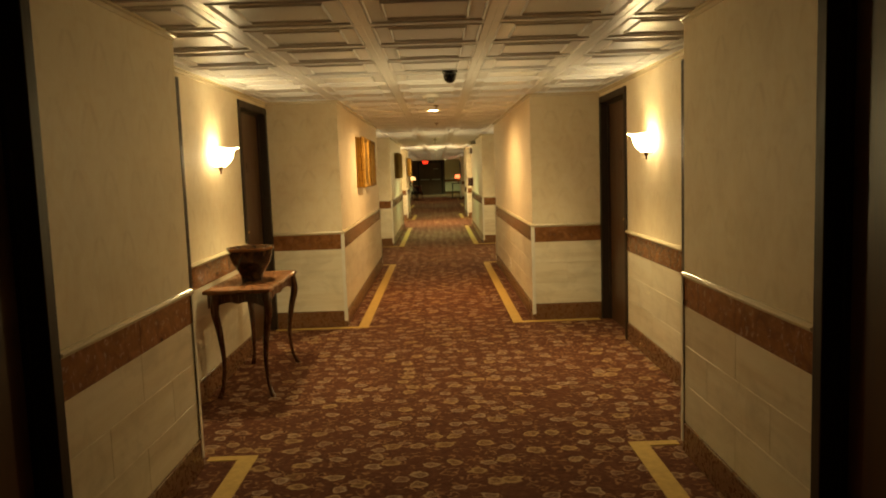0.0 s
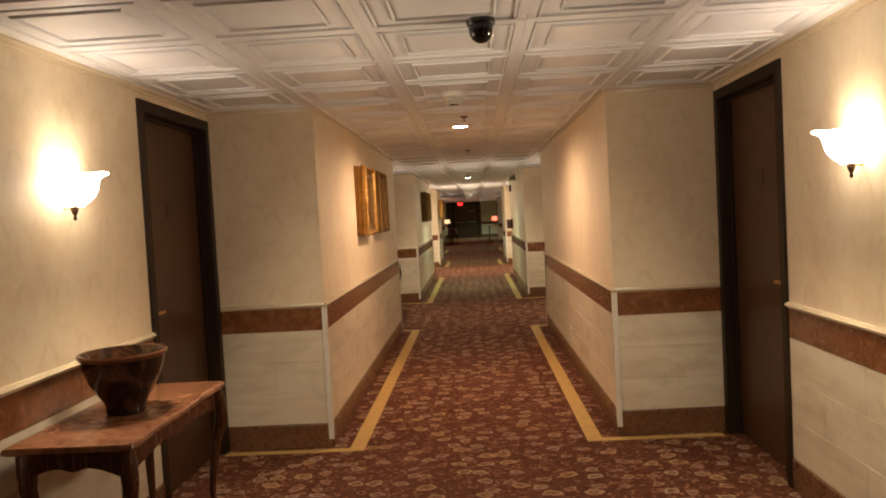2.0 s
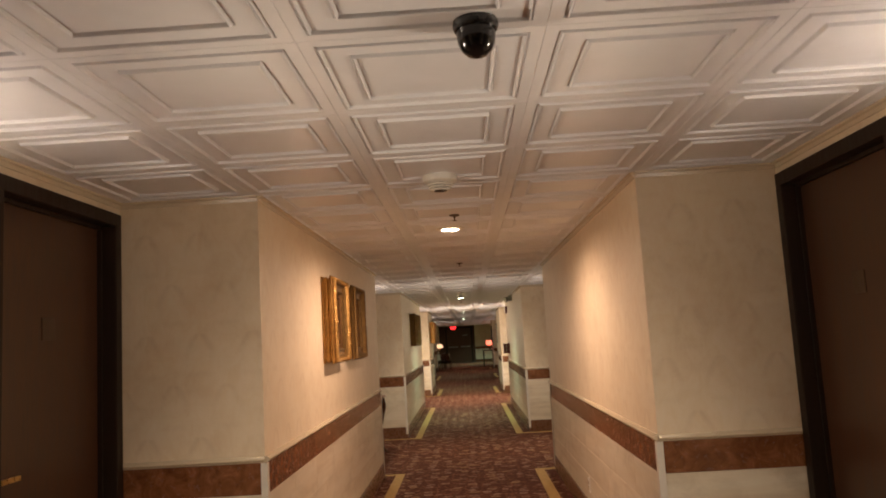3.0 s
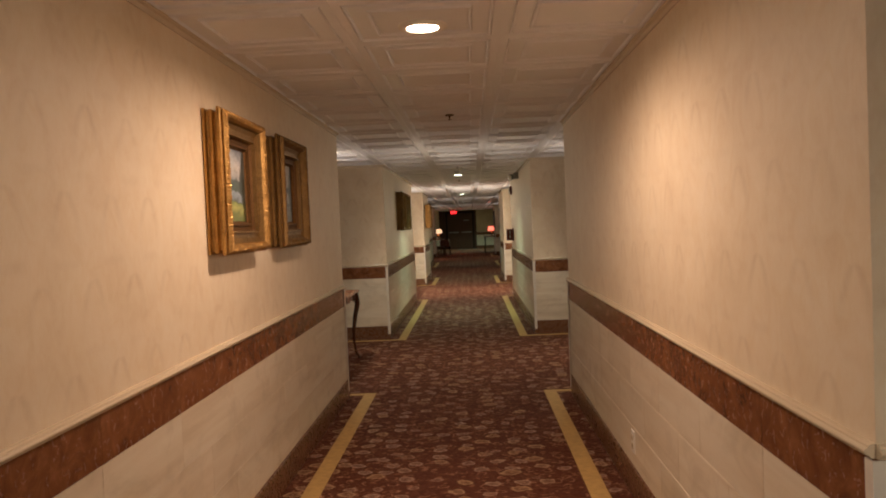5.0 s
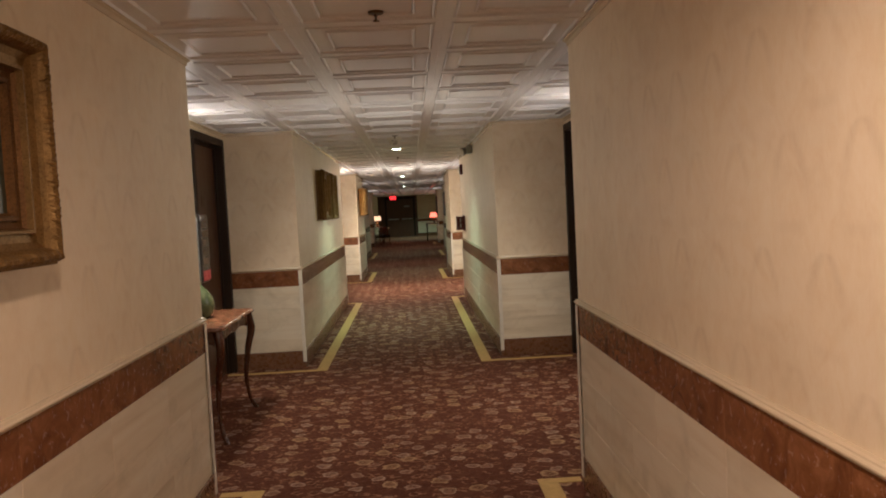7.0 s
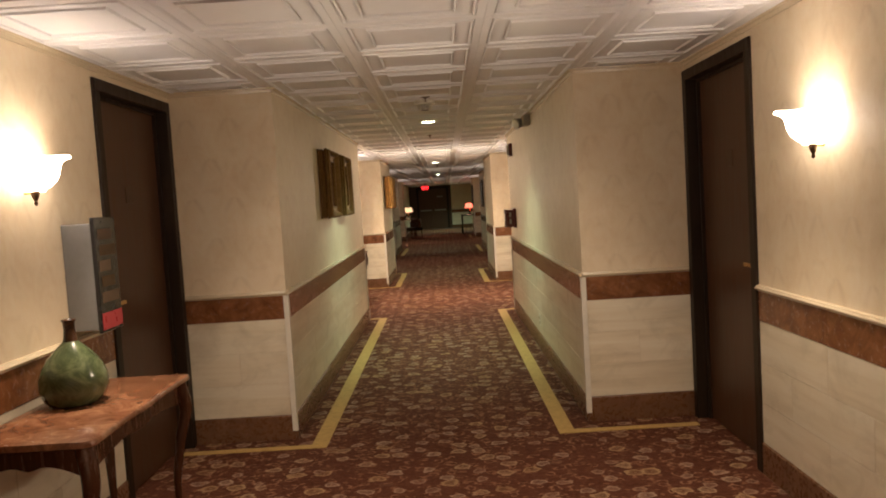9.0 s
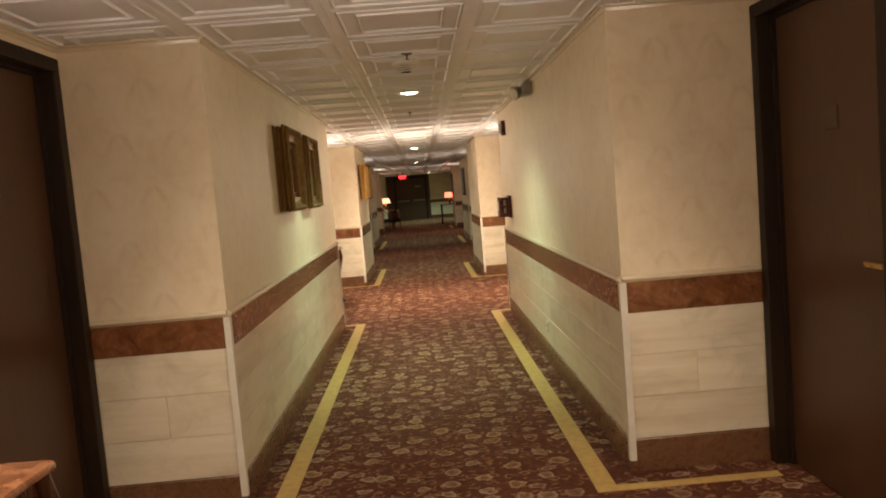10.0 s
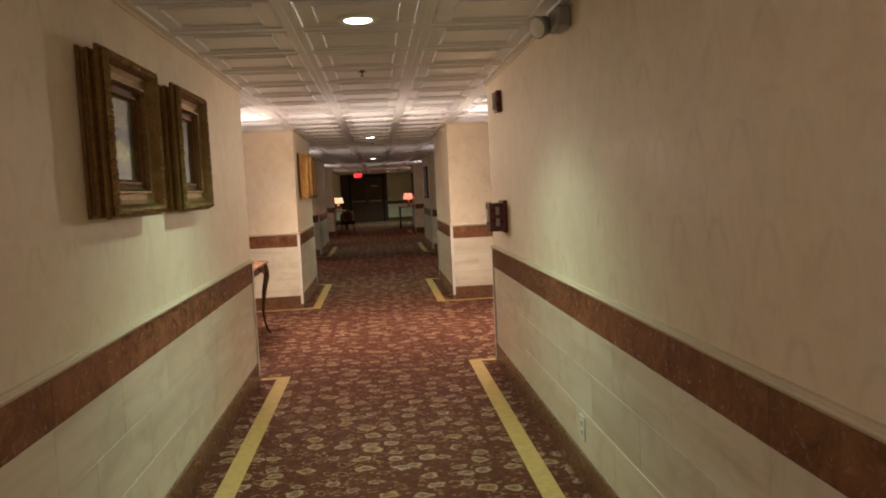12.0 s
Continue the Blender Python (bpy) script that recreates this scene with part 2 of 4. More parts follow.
M_DOOR = make_wood("dark_brown_veneer", (0.053, 0.022, 0.010), (0.100, 0.044, 0.020), 0.40)
M_TABLE = make_wood("mahogany", (0.050, 0.017, 0.008), (0.115, 0.042, 0.019), 0.25, "z")
M_TABLETOP = make_red_marble("veined_table_top", (0.13, 0.045, 0.022), (0.26, 0.105, 0.052), (0.40, 0.20, 0.11), 0.2)
M_BRASS = make_plain("brass", (0.66, 0.43, 0.16), 0.3, 0.9, 0.15, 60)
M_BRONZE = make_plain("bronze", (0.10, 0.055, 0.025), 0.35, 0.8, 0.2, 60)
M_PLATE = make_plain("dull_bronze_plate", (0.10, 0.062, 0.038), 0.5, 0.2, 0.2, 60)
M_BLACK = make_plain("black_plastic", (0.012, 0.011, 0.011), 0.25, vary=0.1)
M_DOME = make_plain("smoked_dome", (0.008, 0.007, 0.007), 0.05, vary=0.05, bump=0.0)
M_WHITEPLASTIC = make_plain("off_white_plastic", (0.80, 0.77, 0.70), 0.45, vary=0.06)
M_GREYPLASTIC = make_plain("grey_plastic", (0.30, 0.28, 0.25), 0.4, vary=0.08)
M_RED = make_plain("red_enamel", (0.10, 0.010, 0.011), 0.3, vary=0.1)
M_CERAMIC = make_red_marble("brown_glaze", (0.012, 0.006, 0.004), (0.028, 0.013, 0.008), (0.10, 0.04, 0.016), 0.12)
M_GREENGLASS = make_red_marble("green_glaze", (0.030, 0.042, 0.018), (0.085, 0.110, 0.050), (0.19, 0.22, 0.11), 0.14)
M_STEEL = make_plain("brushed_steel", (0.20, 0.20, 0.205), 0.45, 0.4, 0.1, 40)
M_GOLD = make_gold()
# tarnish on whole frames; in the coves a painted recess shade
M_GOLD_OLD_SHADED = make_gold("tarnished_shaded_gilding", (0.26, 0.155, 0.052), (0.085, 0.044, 0.015), 0.12)
M_LINER = make_gold("gilt_liner", (0.17, 0.085, 0.028), (0.055, 0.024, 0.009), 0.2)
M_SHADE = make_glass_shade()
M_SHADE_BRIGHT = make_glass_shade("bright_alabaster_glass", 14.0)
M_SHADE_DIM = make_glass_shade("dim_alabaster_glass", 3.5)
M_BULB = make_glow("lamp_bulb", (1.0, 0.92, 0.80), 6.0)
M_DOWN_WARM = make_glow("warm_lens", (1.0, 0.78, 0.52), 9.0)
M_DOWN_GREEN = make_glow("greenish_lens", (0.88, 1.0, 0.72), 6.0)
M_EXIT = make_glow("red_exit_letters", (1.0, 0.03, 0.03), 2.6)
M_REDSHADE = make_glow("red_lamp_shade", (1.0, 0.16, 0.09), 1.0)
M_CREAMSHADE = make_glow("cream_lamp_shade", (1.0, 0.66, 0.36), 0.42)
M_PAINT1 = make_painting("hill_landscape", [(0.08, (0.14, 0.17, 0.03)), (0.20, (0.40, 0.40, 0.10)), (0.27, (0.20, 0.26, 0.05)), (0.30, (0.06, 0.08, 0.05)), (0.34, (0.22, 0.27, 0.33)), (0.42, (0.27, 0.32, 0.38)),
                                            (0.44, (0.05, 0.08, 0.06)), (0.58, (0.07, 0.10, 0.09)), (0.61, (0.33, 0.35, 0.37)), (0.75, (0.58, 0.56, 0.53)), (0.88, (0.36, 0.39, 0.43)), (1.0, (0.16, 0.18, 0.21))], 2.0, 0.9)
M_PAINT2 = make_painting("grey_harbour", [(0.1, (0.09, 0.075, 0.05)), (0.26, (0.17, 0.155, 0.115)), (0.30, (0.045, 0.038, 0.03)), (0.36, (0.20, 0.19, 0.155)), (0.46, (0.22, 0.21, 0.175)),
                                          (0.49, (0.035, 0.03, 0.025)), (0.62, (0.05, 0.045, 0.038)), (0.66, (0.26, 0.25, 0.21)), (0.95, (0.31, 0.295, 0.255))], 5.0, 0.85)
M_PAINT3 = make_painting("pale_meadow", [(0.1, (0.16, 0.13, 0.06)), (0.22, (0.24, 0.21, 0.08)), (0.30, (0.40, 0.39, 0.12)), (0.42, (0.33, 0.33, 0.10)), (0.47, (0.09, 0.10, 0.06)), (0.60, (0.07, 0.08, 0.06)), (0.66, (0.33, 0.32, 0.26)), (0.9, (0.40, 0.38, 0.32))], 8.0, 0.7)
M_PAINT4 = make_painting("brown_interior", [(0.1, (0.035, 0.022, 0.012)), (0.35, (0.06, 0.038, 0.02)), (0.5, (0.11, 0.075, 0.04)), (0.7, (0.05, 0.034, 0.02)), (1.0, (0.03, 0.021, 0.013))], 11.0)


# ---- mesh helpers ----
def add_box(bm, x0, x1, y0, y1, z0, z1):
    vs = [bm.verts.new((x, y, z)) for x in (x0, x1) for y in (y0, y1) for z in (z0, z1)]
    for q in ((0, 1, 3, 2), (4, 6, 7, 5), (0, 4, 5, 1), (2, 3, 7, 6), (0, 2, 6, 4), (1, 5, 7, 3)):
        bm.faces.new([vs[i] for i in q])
    return bm


def boxed(x0, x1, y0, y1, z0, z1, bevel=0.0, seg=2):
    bm = add_box(bmesh.new(), min(x0, x1), max(x0, x1), min(y0, y1), max(y0, y1), z0, z1)
    if bevel:
        bmesh.ops.bevel(bm, geom=list(bm.edges), offset=bevel, segments=seg, affect="EDGES", profile=0.5)
    return bm


def turned(profile, n=32, cap=True):
    """A body of revolution round z from (radius, height) pairs."""
    bm = bmesh.new()
    rings = []
    for r, z in profile:
        if r < 1e-5:
            rings.append([bm.verts.new((0, 0, z))])
        else:
            rings.append([bm.verts.new((r * math.cos(2 * math.pi * i / n), r * math.sin(2 * math.pi * i / n), z)) for i in range(n)])
    for a, b in zip(rings, rings[1:]):
        for i in range(n):
            j = (i + 1) % n
            if len(a) == 1:
                bm.faces.new((a[0], b[j], b[i]))
            elif len(b) == 1:
                bm.faces.new((a[i], a[j], b[0]))
            else:
                bm.faces.new((a[i], a[j], b[j], b[i]))
    if cap and len(rings[0]) > 1:
        bm.faces.new(list(reversed(rings[0])))
    if cap and len(rings[-1]) > 1:
        bm.faces.new(rings[-1])
    return bm


def swept(path, n=10):
    """A round bar through (x, y, z, rx, ry) rows, capped."""
    bm = bmesh.new()
    rings = []
    for x, y, z, rx, ry in path:
        rings.append([bm.verts.new((x + rx * math.cos(2 * math.pi * i / n), y + ry * math.sin(2 * math.pi * i / n), z)) for i in range(n)])
    for a, b in zip(rings, rings[1:]):
        for i in range(n):
            j = (i + 1) % n
            bm.faces.new((a[i], a[j], b[j], b[i]))
    bm.faces.new(list(reversed(rings[0])))
    bm.faces.new(rings[-1])
    bmesh.ops.recalc_face_normals(bm, faces=bm.faces)
    return bm


def finish(bm, name, mat, smooth=False):
    me = bpy.data.meshes.new(name)
    bm.to_mesh(me)
    bm.free()
    me.materials.append(mat)
    if smooth:
        me.shade_smooth()
        me.set_sharp_from_angle(angle=radians(38))
    return me


def part(name, bm, mat, parent, label="", smooth=False, at=None):
    me = bm if isinstance(bm, bpy.types.Mesh) else finish(bm, name, mat, smooth)
    ob = new(name, me)
    ob.parent = parent
    if at is not None:
        ob.matrix_basis = at
    return tagged(ob, label)


def thing(name, m, label, category, group="", kind=""):
    ob = new(name)
    ob.matrix_basis = m
    ob.empty_display_size = 0.1
    return tagged(ob, label, category, group, kind)


def setting(name, bm, mat, label, category, smooth=False):
    return tagged(new(name, finish(bm, name, mat, smooth)), label, category, kind="structure")


def lamp_spot(name, m, colour, watts, radius, cone, blend):
    d = bpy.data.lights.new(name, "SPOT")
    d.color, d.energy, d.shadow_soft_size, d.spot_size, d.spot_blend = colour, watts, radius, radians(cone), blend
    ob = new(name, d)
    ob.matrix_basis = m
    return ob


def lamp_point(name, place, colour, watts, radius):
    d = bpy.data.lights.new(name, "POINT")
    d.color, d.energy, d.shadow_soft_size = colour, watts, radius
    ob = new(name, d)
    ob.location = place
    return ob


# ---- plan ----
CEIL = 2.175
FLOOR = -0.055
TOP = 2.40
WIDE = 1.63
WL, WR = -1.612, 1.65
WLS = [-1.612, -1.565, -1.59, -1.59, -1.612]  # left walls, alcove by alcove
NL, NR = -0.915, 0.965
RAIL = 0.876
ALCOVES = [(3.22, 3.22, 6.835), (11.655, 11.56, 15.025), (19.77, 19.94, 23.53), (25.75, 25.75, 31.20), (34.0, 34.0, 39.0)]  # start on the left and the right, end
NARROWS = [(6.835, 11.655, 11.56, NL, NR), (15.025, 19.77, 19.94, NL, NR), (23.53, 25.75, 25.75, -0.94, 0.975), (31.20, 34.0, 34.0, -1.27, 1.27), (39.0, 40.6, 40.6, -1.27, 1.27)]
END_Y = 49.5

setting("floor", boxed(-4.0, 4.0, -4.0, 51.0, FLOOR - 0.12, FLOOR), M_CARPET, "dark red carpet with a tan flower pattern", "floor")

# pressed-tin ceiling of square coffers, one mesh
bm = bmesh.new()
PITCH, PY, X0, Y0 = 0.634, 0.611, -0.298 - 5 * 0.634, 4.955 - 15 * 0.611
PROFILE = [(0.0, 0.002), (0.0015, 0.0), (0.037, 0.0), (0.0385, 0.005), (0.041, 0.006), (0.043, 0.002), (0.045, -0.004), (0.0475, -0.005), (0.050, -0.002), (0.052, 0.004), (0.055, 0.006), (0.057, 0.004), (0.117, 0.004), (0.1185, 0.007), (0.121, 0.007), (0.123, 0.001), (0.125, -0.004), (0.1275, -0.005), (0.130, -0.002), (0.132, 0.005), (0.135, 0.007), (0.137, 0.004)]
for ix in range(11):
    for iy in range(92):
        cx, cy = X0 + ix * PITCH, Y0 + iy * PY
        if abs(cx + PITCH / 2) > 2.15 and cy < 39:
            continue
        loops = []
        for d, h in PROFILE:
            loops.append([bm.verts.new((cx + a, cy + b, CEIL + h)) for a, b in ((d, d), (PITCH - d, d), (PITCH - d, PY - d), (d, PY - d))])
        for a, b in zip(loops, loops[1:]):
            for i in range(4):
                j = (i + 1) % 4
                bm.faces.new((a[j], a[i], b[i], b[j]))
        bm.faces.new(tuple(reversed(loops[-1])))
ceiling = setting("ceiling", bm, M_CEIL, "white painted pressed-tin ceiling of square coffers", "ceiling")
setting("ceiling_slab", boxed(-4.0, 4.0, -4.0, 51.0, CEIL + 0.02, TOP), M_CEIL, "slab above the tin ceiling", "ceiling")

wall_no = [0]


def wall_block(x0, x1, y0, y1, z0=FLOOR, z1=CEIL + 0.012):
    wall_no[0] += 1
    return setting("wall_%d" % wall_no[0], boxed(x0, x1, y0, y1, z0, z1), M_WALL, "cream patterned wallpaper wall", "wall")


PIECES = {}


def piece_mesh(kind, length, height, depth, mat):
    key = (kind, round(length, 3), round(height, 3), depth)
    if key not in PIECES:
        g = 0.0008
        bm = bmesh.new()
        c = 0.0015
        a, b, h0, h1 = g, length - g, g, height - g
        back = [bm.verts.new(v) for v in ((a, 0, h0), (b, 0, h0), (b, 0, h1), (a, 0, h1))]
        mid = [bm.verts.new(v) for v in ((a, depth - c, h0), (b, depth - c, h0), (b, depth - c, h1), (a, depth - c, h1))]
        front = [bm.verts.new(v) for v in ((a + c, depth, h0 + c), (b - c, depth, h0 + c), (b - c, depth, h1 - c), (a + c, depth, h1 - c))]
        for p, q in ((back, mid), (mid, front)):
            for i in range(4):
                j = (i + 1) % 4
                bm.faces.new((p[i], p[j], q[j], q[i]))
        bm.faces.new(front)
        bmesh.ops.recalc_face_normals(bm, faces=bm.faces)
        PIECES[key] = finish(bm, kind, mat)
    return PIECES[key]


def moulding(length, prof, name, mat):
    """A straight strip along x whose section is (proud, height) pairs."""
    bm = bmesh.new()
    a = [bm.verts.new((0, d, z)) for d, z in prof]
    b = [bm.verts.new((length, d, z)) for d, z in prof]
    for i in range(len(prof)):
        j = (i + 1) % len(prof)
        bm.faces.new((a[i], a[j], b[j], b[i]))
    bm.faces.new(list(reversed(a)))
    bm.faces.new(b)
    bmesh.ops.recalc_face_normals(bm, faces=bm.faces)
    return finish(bm, name, mat)


CAP_PROF = [(0.0, -0.004), (0.010, -0.004), (0.013, 0.002), (0.020, 0.004), (0.024, 0.009), (0.024, 0.013), (0.020, 0.017), (0.016, 0.018), (0.015, 0.022), (0.010, 0.025), (0.0, 0.026)]
BASE_H, BAND0 = 0.104, 0.722


def dress(wall, x, y, angle, length, tiles=True):
    """Base, stone tiles, red band and cap rail along a wall face that starts at (x, y) and runs at that angle; the room lies on its left."""
    m = pose(x, y, 0, 0, 0, angle)

    def put(name, mesh, a, z, label=""):
        ob = new(name, mesh)
        ob.parent = wall
        ob.matrix_basis = m @ Matrix.Translation((a, 0, z))
        return tagged(ob, label)

    put("baseboard", moulding(length, [(0.0, FLOOR), (0.011, FLOOR), (0.011, BASE_H - 0.006), (0.007, BASE_H), (0.0, BASE_H)], "baseboard", M_BASE), 0, 0, "brown marble base")
    put("cap_rail", moulding(length, CAP_PROF, "cap_rail", M_CAP), 0, RAIL, "cream wooden rail")
    n = max(1, round(length / 0.61))
    step = length / n
    for i in range(n):
        put("band_tile", piece_mesh("band_tile", step, RAIL - 0.004 - BAND0, 0.006, M_BAND), i * step, BAND0)
    rows = 3 if tiles else 1
    rh = (BAND0 - BASE_H) / rows
    for r in range(rows):
        cuts = [0.0] + [min(length, (k + 0.5 * (r % 2)) * step) for k in range(0 if r % 2 else 1, n)] + [length]
        cuts = [c for i, c in enumerate(cuts) if i == 0 or c - cuts[i - 1] > 0.02]
        for a, b in zip(cuts, cuts[1:]):
            put("stone_tile", piece_mesh("stone_tile", b - a, rh, 0.004, M_TRAV), a, BASE_H + r * rh)


def ceiling_trim(wall, x, y, angle, length):
    ob = new("ceiling_trim", moulding(length, [(0.0, -0.030), (0.006, -0.030), (0.010, -0.014), (0.024, -0.010), (0.026, 0.0), (0.0, 0.0)], "ceiling_trim", M_CAP))
    ob.parent = wall
    ob.matrix_basis = pose(x, y, CEIL + 0.002, 0, 0, angle)


def corner_guard(wall, x, y, sx, sy):
    """White angle bead over an outer corner, from the base to the rail."""
    bm = bmesh.new()
    add_box(bm, min(x - sx * 0.018, x + sx * 0.014), max(x - sx * 0.018, x + sx * 0.014), min(y + sy * 0.010, y + sy * 0.014), max(y + sy * 0.010, y + sy * 0.014), 0.0, RAIL - 0.005)
    add_box(bm, min(x + sx * 0.010, x + sx * 0.014), max(x + sx * 0.010, x + sx * 0.014), min(y - sy * 0.018, y + sy * 0.010), max(y - sy * 0.018, y + sy * 0.010), 0.0, RAIL - 0.005)
    part("corner_guard", bm, M_GUARD, wall, "white corner guard")


door_no = [0]


def hotel_door(side, y0, y1, wall_x, hinge_far=True, plate=True):
    """A framed room door in a side wall; side is -1 or 1, y0..y1 the outside of its casing."""
    door_no[0] += 1
    s = side
    top = 2.115
    d = thing("door_%d" % door_no[0], pose(0, 0, 0), "closed dark brown room door in a black frame", "door", "room doors", "structure")
    X = lambda a: wall_x + s * a
    cw = 0.062
    for name, a, b in (("jamb_casing", y0, y0 + cw), ("jamb_casing", y1 - cw, y1)):
        part(name, boxed(X(-0.016), X(0.12), a, b, FLOOR, top - cw, 0.004), M_FRAME, d)
    part("head_casing", boxed(X(-0.016), X(0.12), y0, y1, top - cw, top, 0.004), M_FRAME, d)
    for a, b in ((y0 + cw, y0 + cw + 0.018), (y1 - cw - 0.018, y1 - cw)):
        part("door_stop", boxed(X(0.05), X(0.12), a, b, FLOOR, top - cw, 0.002), M_FRAME, d)
    part("door_stop", boxed(X(0.05), X(0.12), y0 + cw, y1 - cw, top - cw - 0.018, top - cw, 0.002), M_FRAME, d)
    slab = part("door_leaf", boxed(X(0.07), X(0.115), y0 + cw + 0.004, y1 - cw - 0.004, FLOOR + 0.008, top - cw - 0.004, 0.003), M_DOOR, d, "dark brown veneer leaf")
    hy = (y0 + cw + 0.075) if hinge_far else (y1 - cw - 0.075)
    out = 1 if hinge_far else -1
    bm = boxed(X(0.062), X(0.071), hy - 0.028, hy + 0.028, 0.90, 1.12, 0.003)
    part("lock_plate", bm, M_BRASS, slab, "worn brass lock plate")
    bm = swept([(0, 0, 0, 0.010, 0.010), (0, 0, 0.030, 0.009, 0.009)], 12)
    bmesh.ops.transform(bm, matrix=pose(X(0.062), hy, 0.98, 0, -90 * s, 0), verts=bm.verts)
    add_box(bm, min(X(0.020), X(0.034)), max(X(0.020), X(0.034)), min(hy - 0.012 * out, hy + 0.105 * out), max(hy - 0.012 * out, hy + 0.105 * out), 0.971, 0.989)
    part("lever_handle", bm, M_BRASS, slab, "brass lever handle")
    if plate:
        my = (y0 + y1) / 2
        part("number_plate", boxed(X(0.065), X(0.071), my - 0.05, my + 0.05, 1.50, 1.595, 0.003), M_PLATE, slab, "small bronze number plate")
    return d


def side_wall(side, y0, y1, doors, wall_x):
    """A long wall of an alcove with door openings, thick outward."""
    s = side
    runs, at = [], y0
    for a, b in doors:
        if a - at > 0.004:
            runs.append((at, a))
        at = b
    if y1 - at > 0.004:
        runs.append((at, y1))
    for a, b in runs:
        w = wall_block(wall_x, wall_x + s * 0.3, a, b)
        if b - a > 0.12:
            if s > 0:
                dress(w, wall_x, a, 90, b - a)
                ceiling_trim(w, wall_x, a, 90, b - a)
            else:
                dress(w, wall_x, b, -90, b - a)
                ceiling_trim(w, wall_x, b, -90, b - a)
    for a, b in doors:
        w = wall_block(wall_x, wall_x + s * 0.3, a, b, 2.115)
        wall_block(wall_x + s * 0.125, wall_x + s * 0.3, a, b, FLOOR, 2.115)
        ceiling_trim(w, wall_x, a if s > 0 else b, 90 * s, b - a)


def narrow_block(side, y0, y1, x, wide, wide_back, front=True, back=True):
    s = side
    w = wall_block(x, s * (WIDE + 0.35), y0, y1)
    ceiling_trim(w, x, y0 if s > 0 else y1, 90 * s, y1 - y0)
    run, run_back = abs(wide - x), abs(wide_back - x)
    if s > 0:
        dress(w, x, y0, 90, y1 - y0)
        if front:
            dress(w, wide, y0, 180, run)
            ceiling_trim(w, wide, y0, 180, run)
        if back:
            dress(w, x, y1, 0, run_back)
    else:
        dress(w, x, y1, -90, y1 - y0)
        if front:
            dress(w, x, y0, 180, run)
            ceiling_trim(w, x, y0, 180, run)
        if back:
            dress(w, wide_back, y1, 0, run_back)
    if front:
        corner_guard(w, x, y0, -s, -1)
    if back:
        corner_guard(w, x, y1, -s, 1)
    return w


def border(name_y0, name_y1, x, s, front=True, back=True, off=0.125, width=0.10, reach=None):
    """Mustard border inlaid in the carpet round a narrow stretch on one side."""
    xi = x - s * off
    bm = bmesh.new()
    h, low = FLOOR + 0.004, FLOOR - 0.01
    ya, yb = name_y0, name_y1
    add_box(bm, min(xi, xi - s * width), max(xi, xi - s * width), ya, yb, low, h)
    xw = reach if reach is not None else s * (WIDE - 0.03)
    if front:
        add_box(bm, min(xi, xw), max(xi, xw), ya, ya + width * 0.62, low, h)
    if back:
        xb = x
        add_box(bm, min(xi, xb), max(xi, xb), yb - width * 0.62, yb, low, h)
    tagged(new("carpet_border", finish(bm, "carpet_border", M_TAPE)), "mustard yellow border strip set in the carpet", "carpet border", kind="structure")


# ---- shell ----
# first stretch, where the walk begins
for s, fx in ((-1, -1.255), (1, 1.30)):
    wx = WL if s < 0 else WR
    w = wall_block(fx, s * (WIDE + 0.35), 1.84, 3.22)
    run = abs(wx - fx)
    if s > 0:
        dress(w, fx, 1.84, 90, 1.38)
        dress(w, fx, 3.22, 0, run)
        ceiling_trim(w, fx, 1.84, 90, 1.38)
    else:
        dress(w, fx, 3.22, -90, 1.38)
        dress(w, wx, 3.22, 0, run)
        ceiling_trim(w, fx, 3.22, -90, 1.38)
    corner_guard(w, fx, 3.22, -s, 1)
    wall_block(fx, s * (WIDE + 0.35), 0.82, 1.84, 2.115)
    wall_block(fx + s * 0.125, s * (WIDE + 0.35), 0.82, 1.84, FLOOR, 2.115)
    hotel_door(s, 0.82, 1.84, fx)
    w = wall_block(fx, s * (WIDE + 0.35), -3.0, 0.82)
    dress(w, fx, -3.0 if s > 0 else 0.82, 90 * s, 3.82, False)
    border(0.2, 3.36, fx, s, front=False, off=0.165)
wall_block(-2.0, 2.0, -3.2, -3.0)

for i, (al, ar, b) in enumerate(ALCOVES):
    for s, wx, a in ((-1, WLS[i], al), (1, WR, ar)):
        near = (a + 0.07, a + 1.09)
        far = (b - 1.045, b - 0.02)
        if i == 4:
            side_wall(s, a, b, [near], wx)
            hotel_door(s, near[0], near[1], wx)
            continue
        side_wall(s, a, b, [near, far], wx)
        hotel_door(s, near[0], near[1], wx, False)
        hotel_door(s, far[0], far[1], wx, True)
FRONT = [0.12, 0.22, 0.12, 0.12, 0.12]
for i, (a, bl, br, xl, xr) in enumerate(NARROWS):
    for s, x, b in ((-1, xl, bl), (1, xr, br)):
        if i == 4 and s < 0:
            continue
        wides = (WR, WR) if s > 0 else (WLS[i], WLS[min(i + 1, 4)])
        narrow_block(s, a, b, x, *wides)
        border(a - FRONT[i], b + 0.14, x, s)

# ---- end of the corridor ----
far_stub = wall_block(-1.98, -1.40, 39.0, 40.2)
dress(far_stub, -1.40, 40.2, -90, 1.2, False)
dress(far_stub, -1.40, 39.0, 180, abs(WL) - 1.40, False)
side_wall(-1, 40.2, END_Y, [], WL)
side_wall(1, 40.6, END_Y, [], WR)
end_wall = wall_block(-2.2, 2.2, END_Y, END_Y + 0.3)
dress(end_wall, WR, END_Y, 180, 1.12, False)
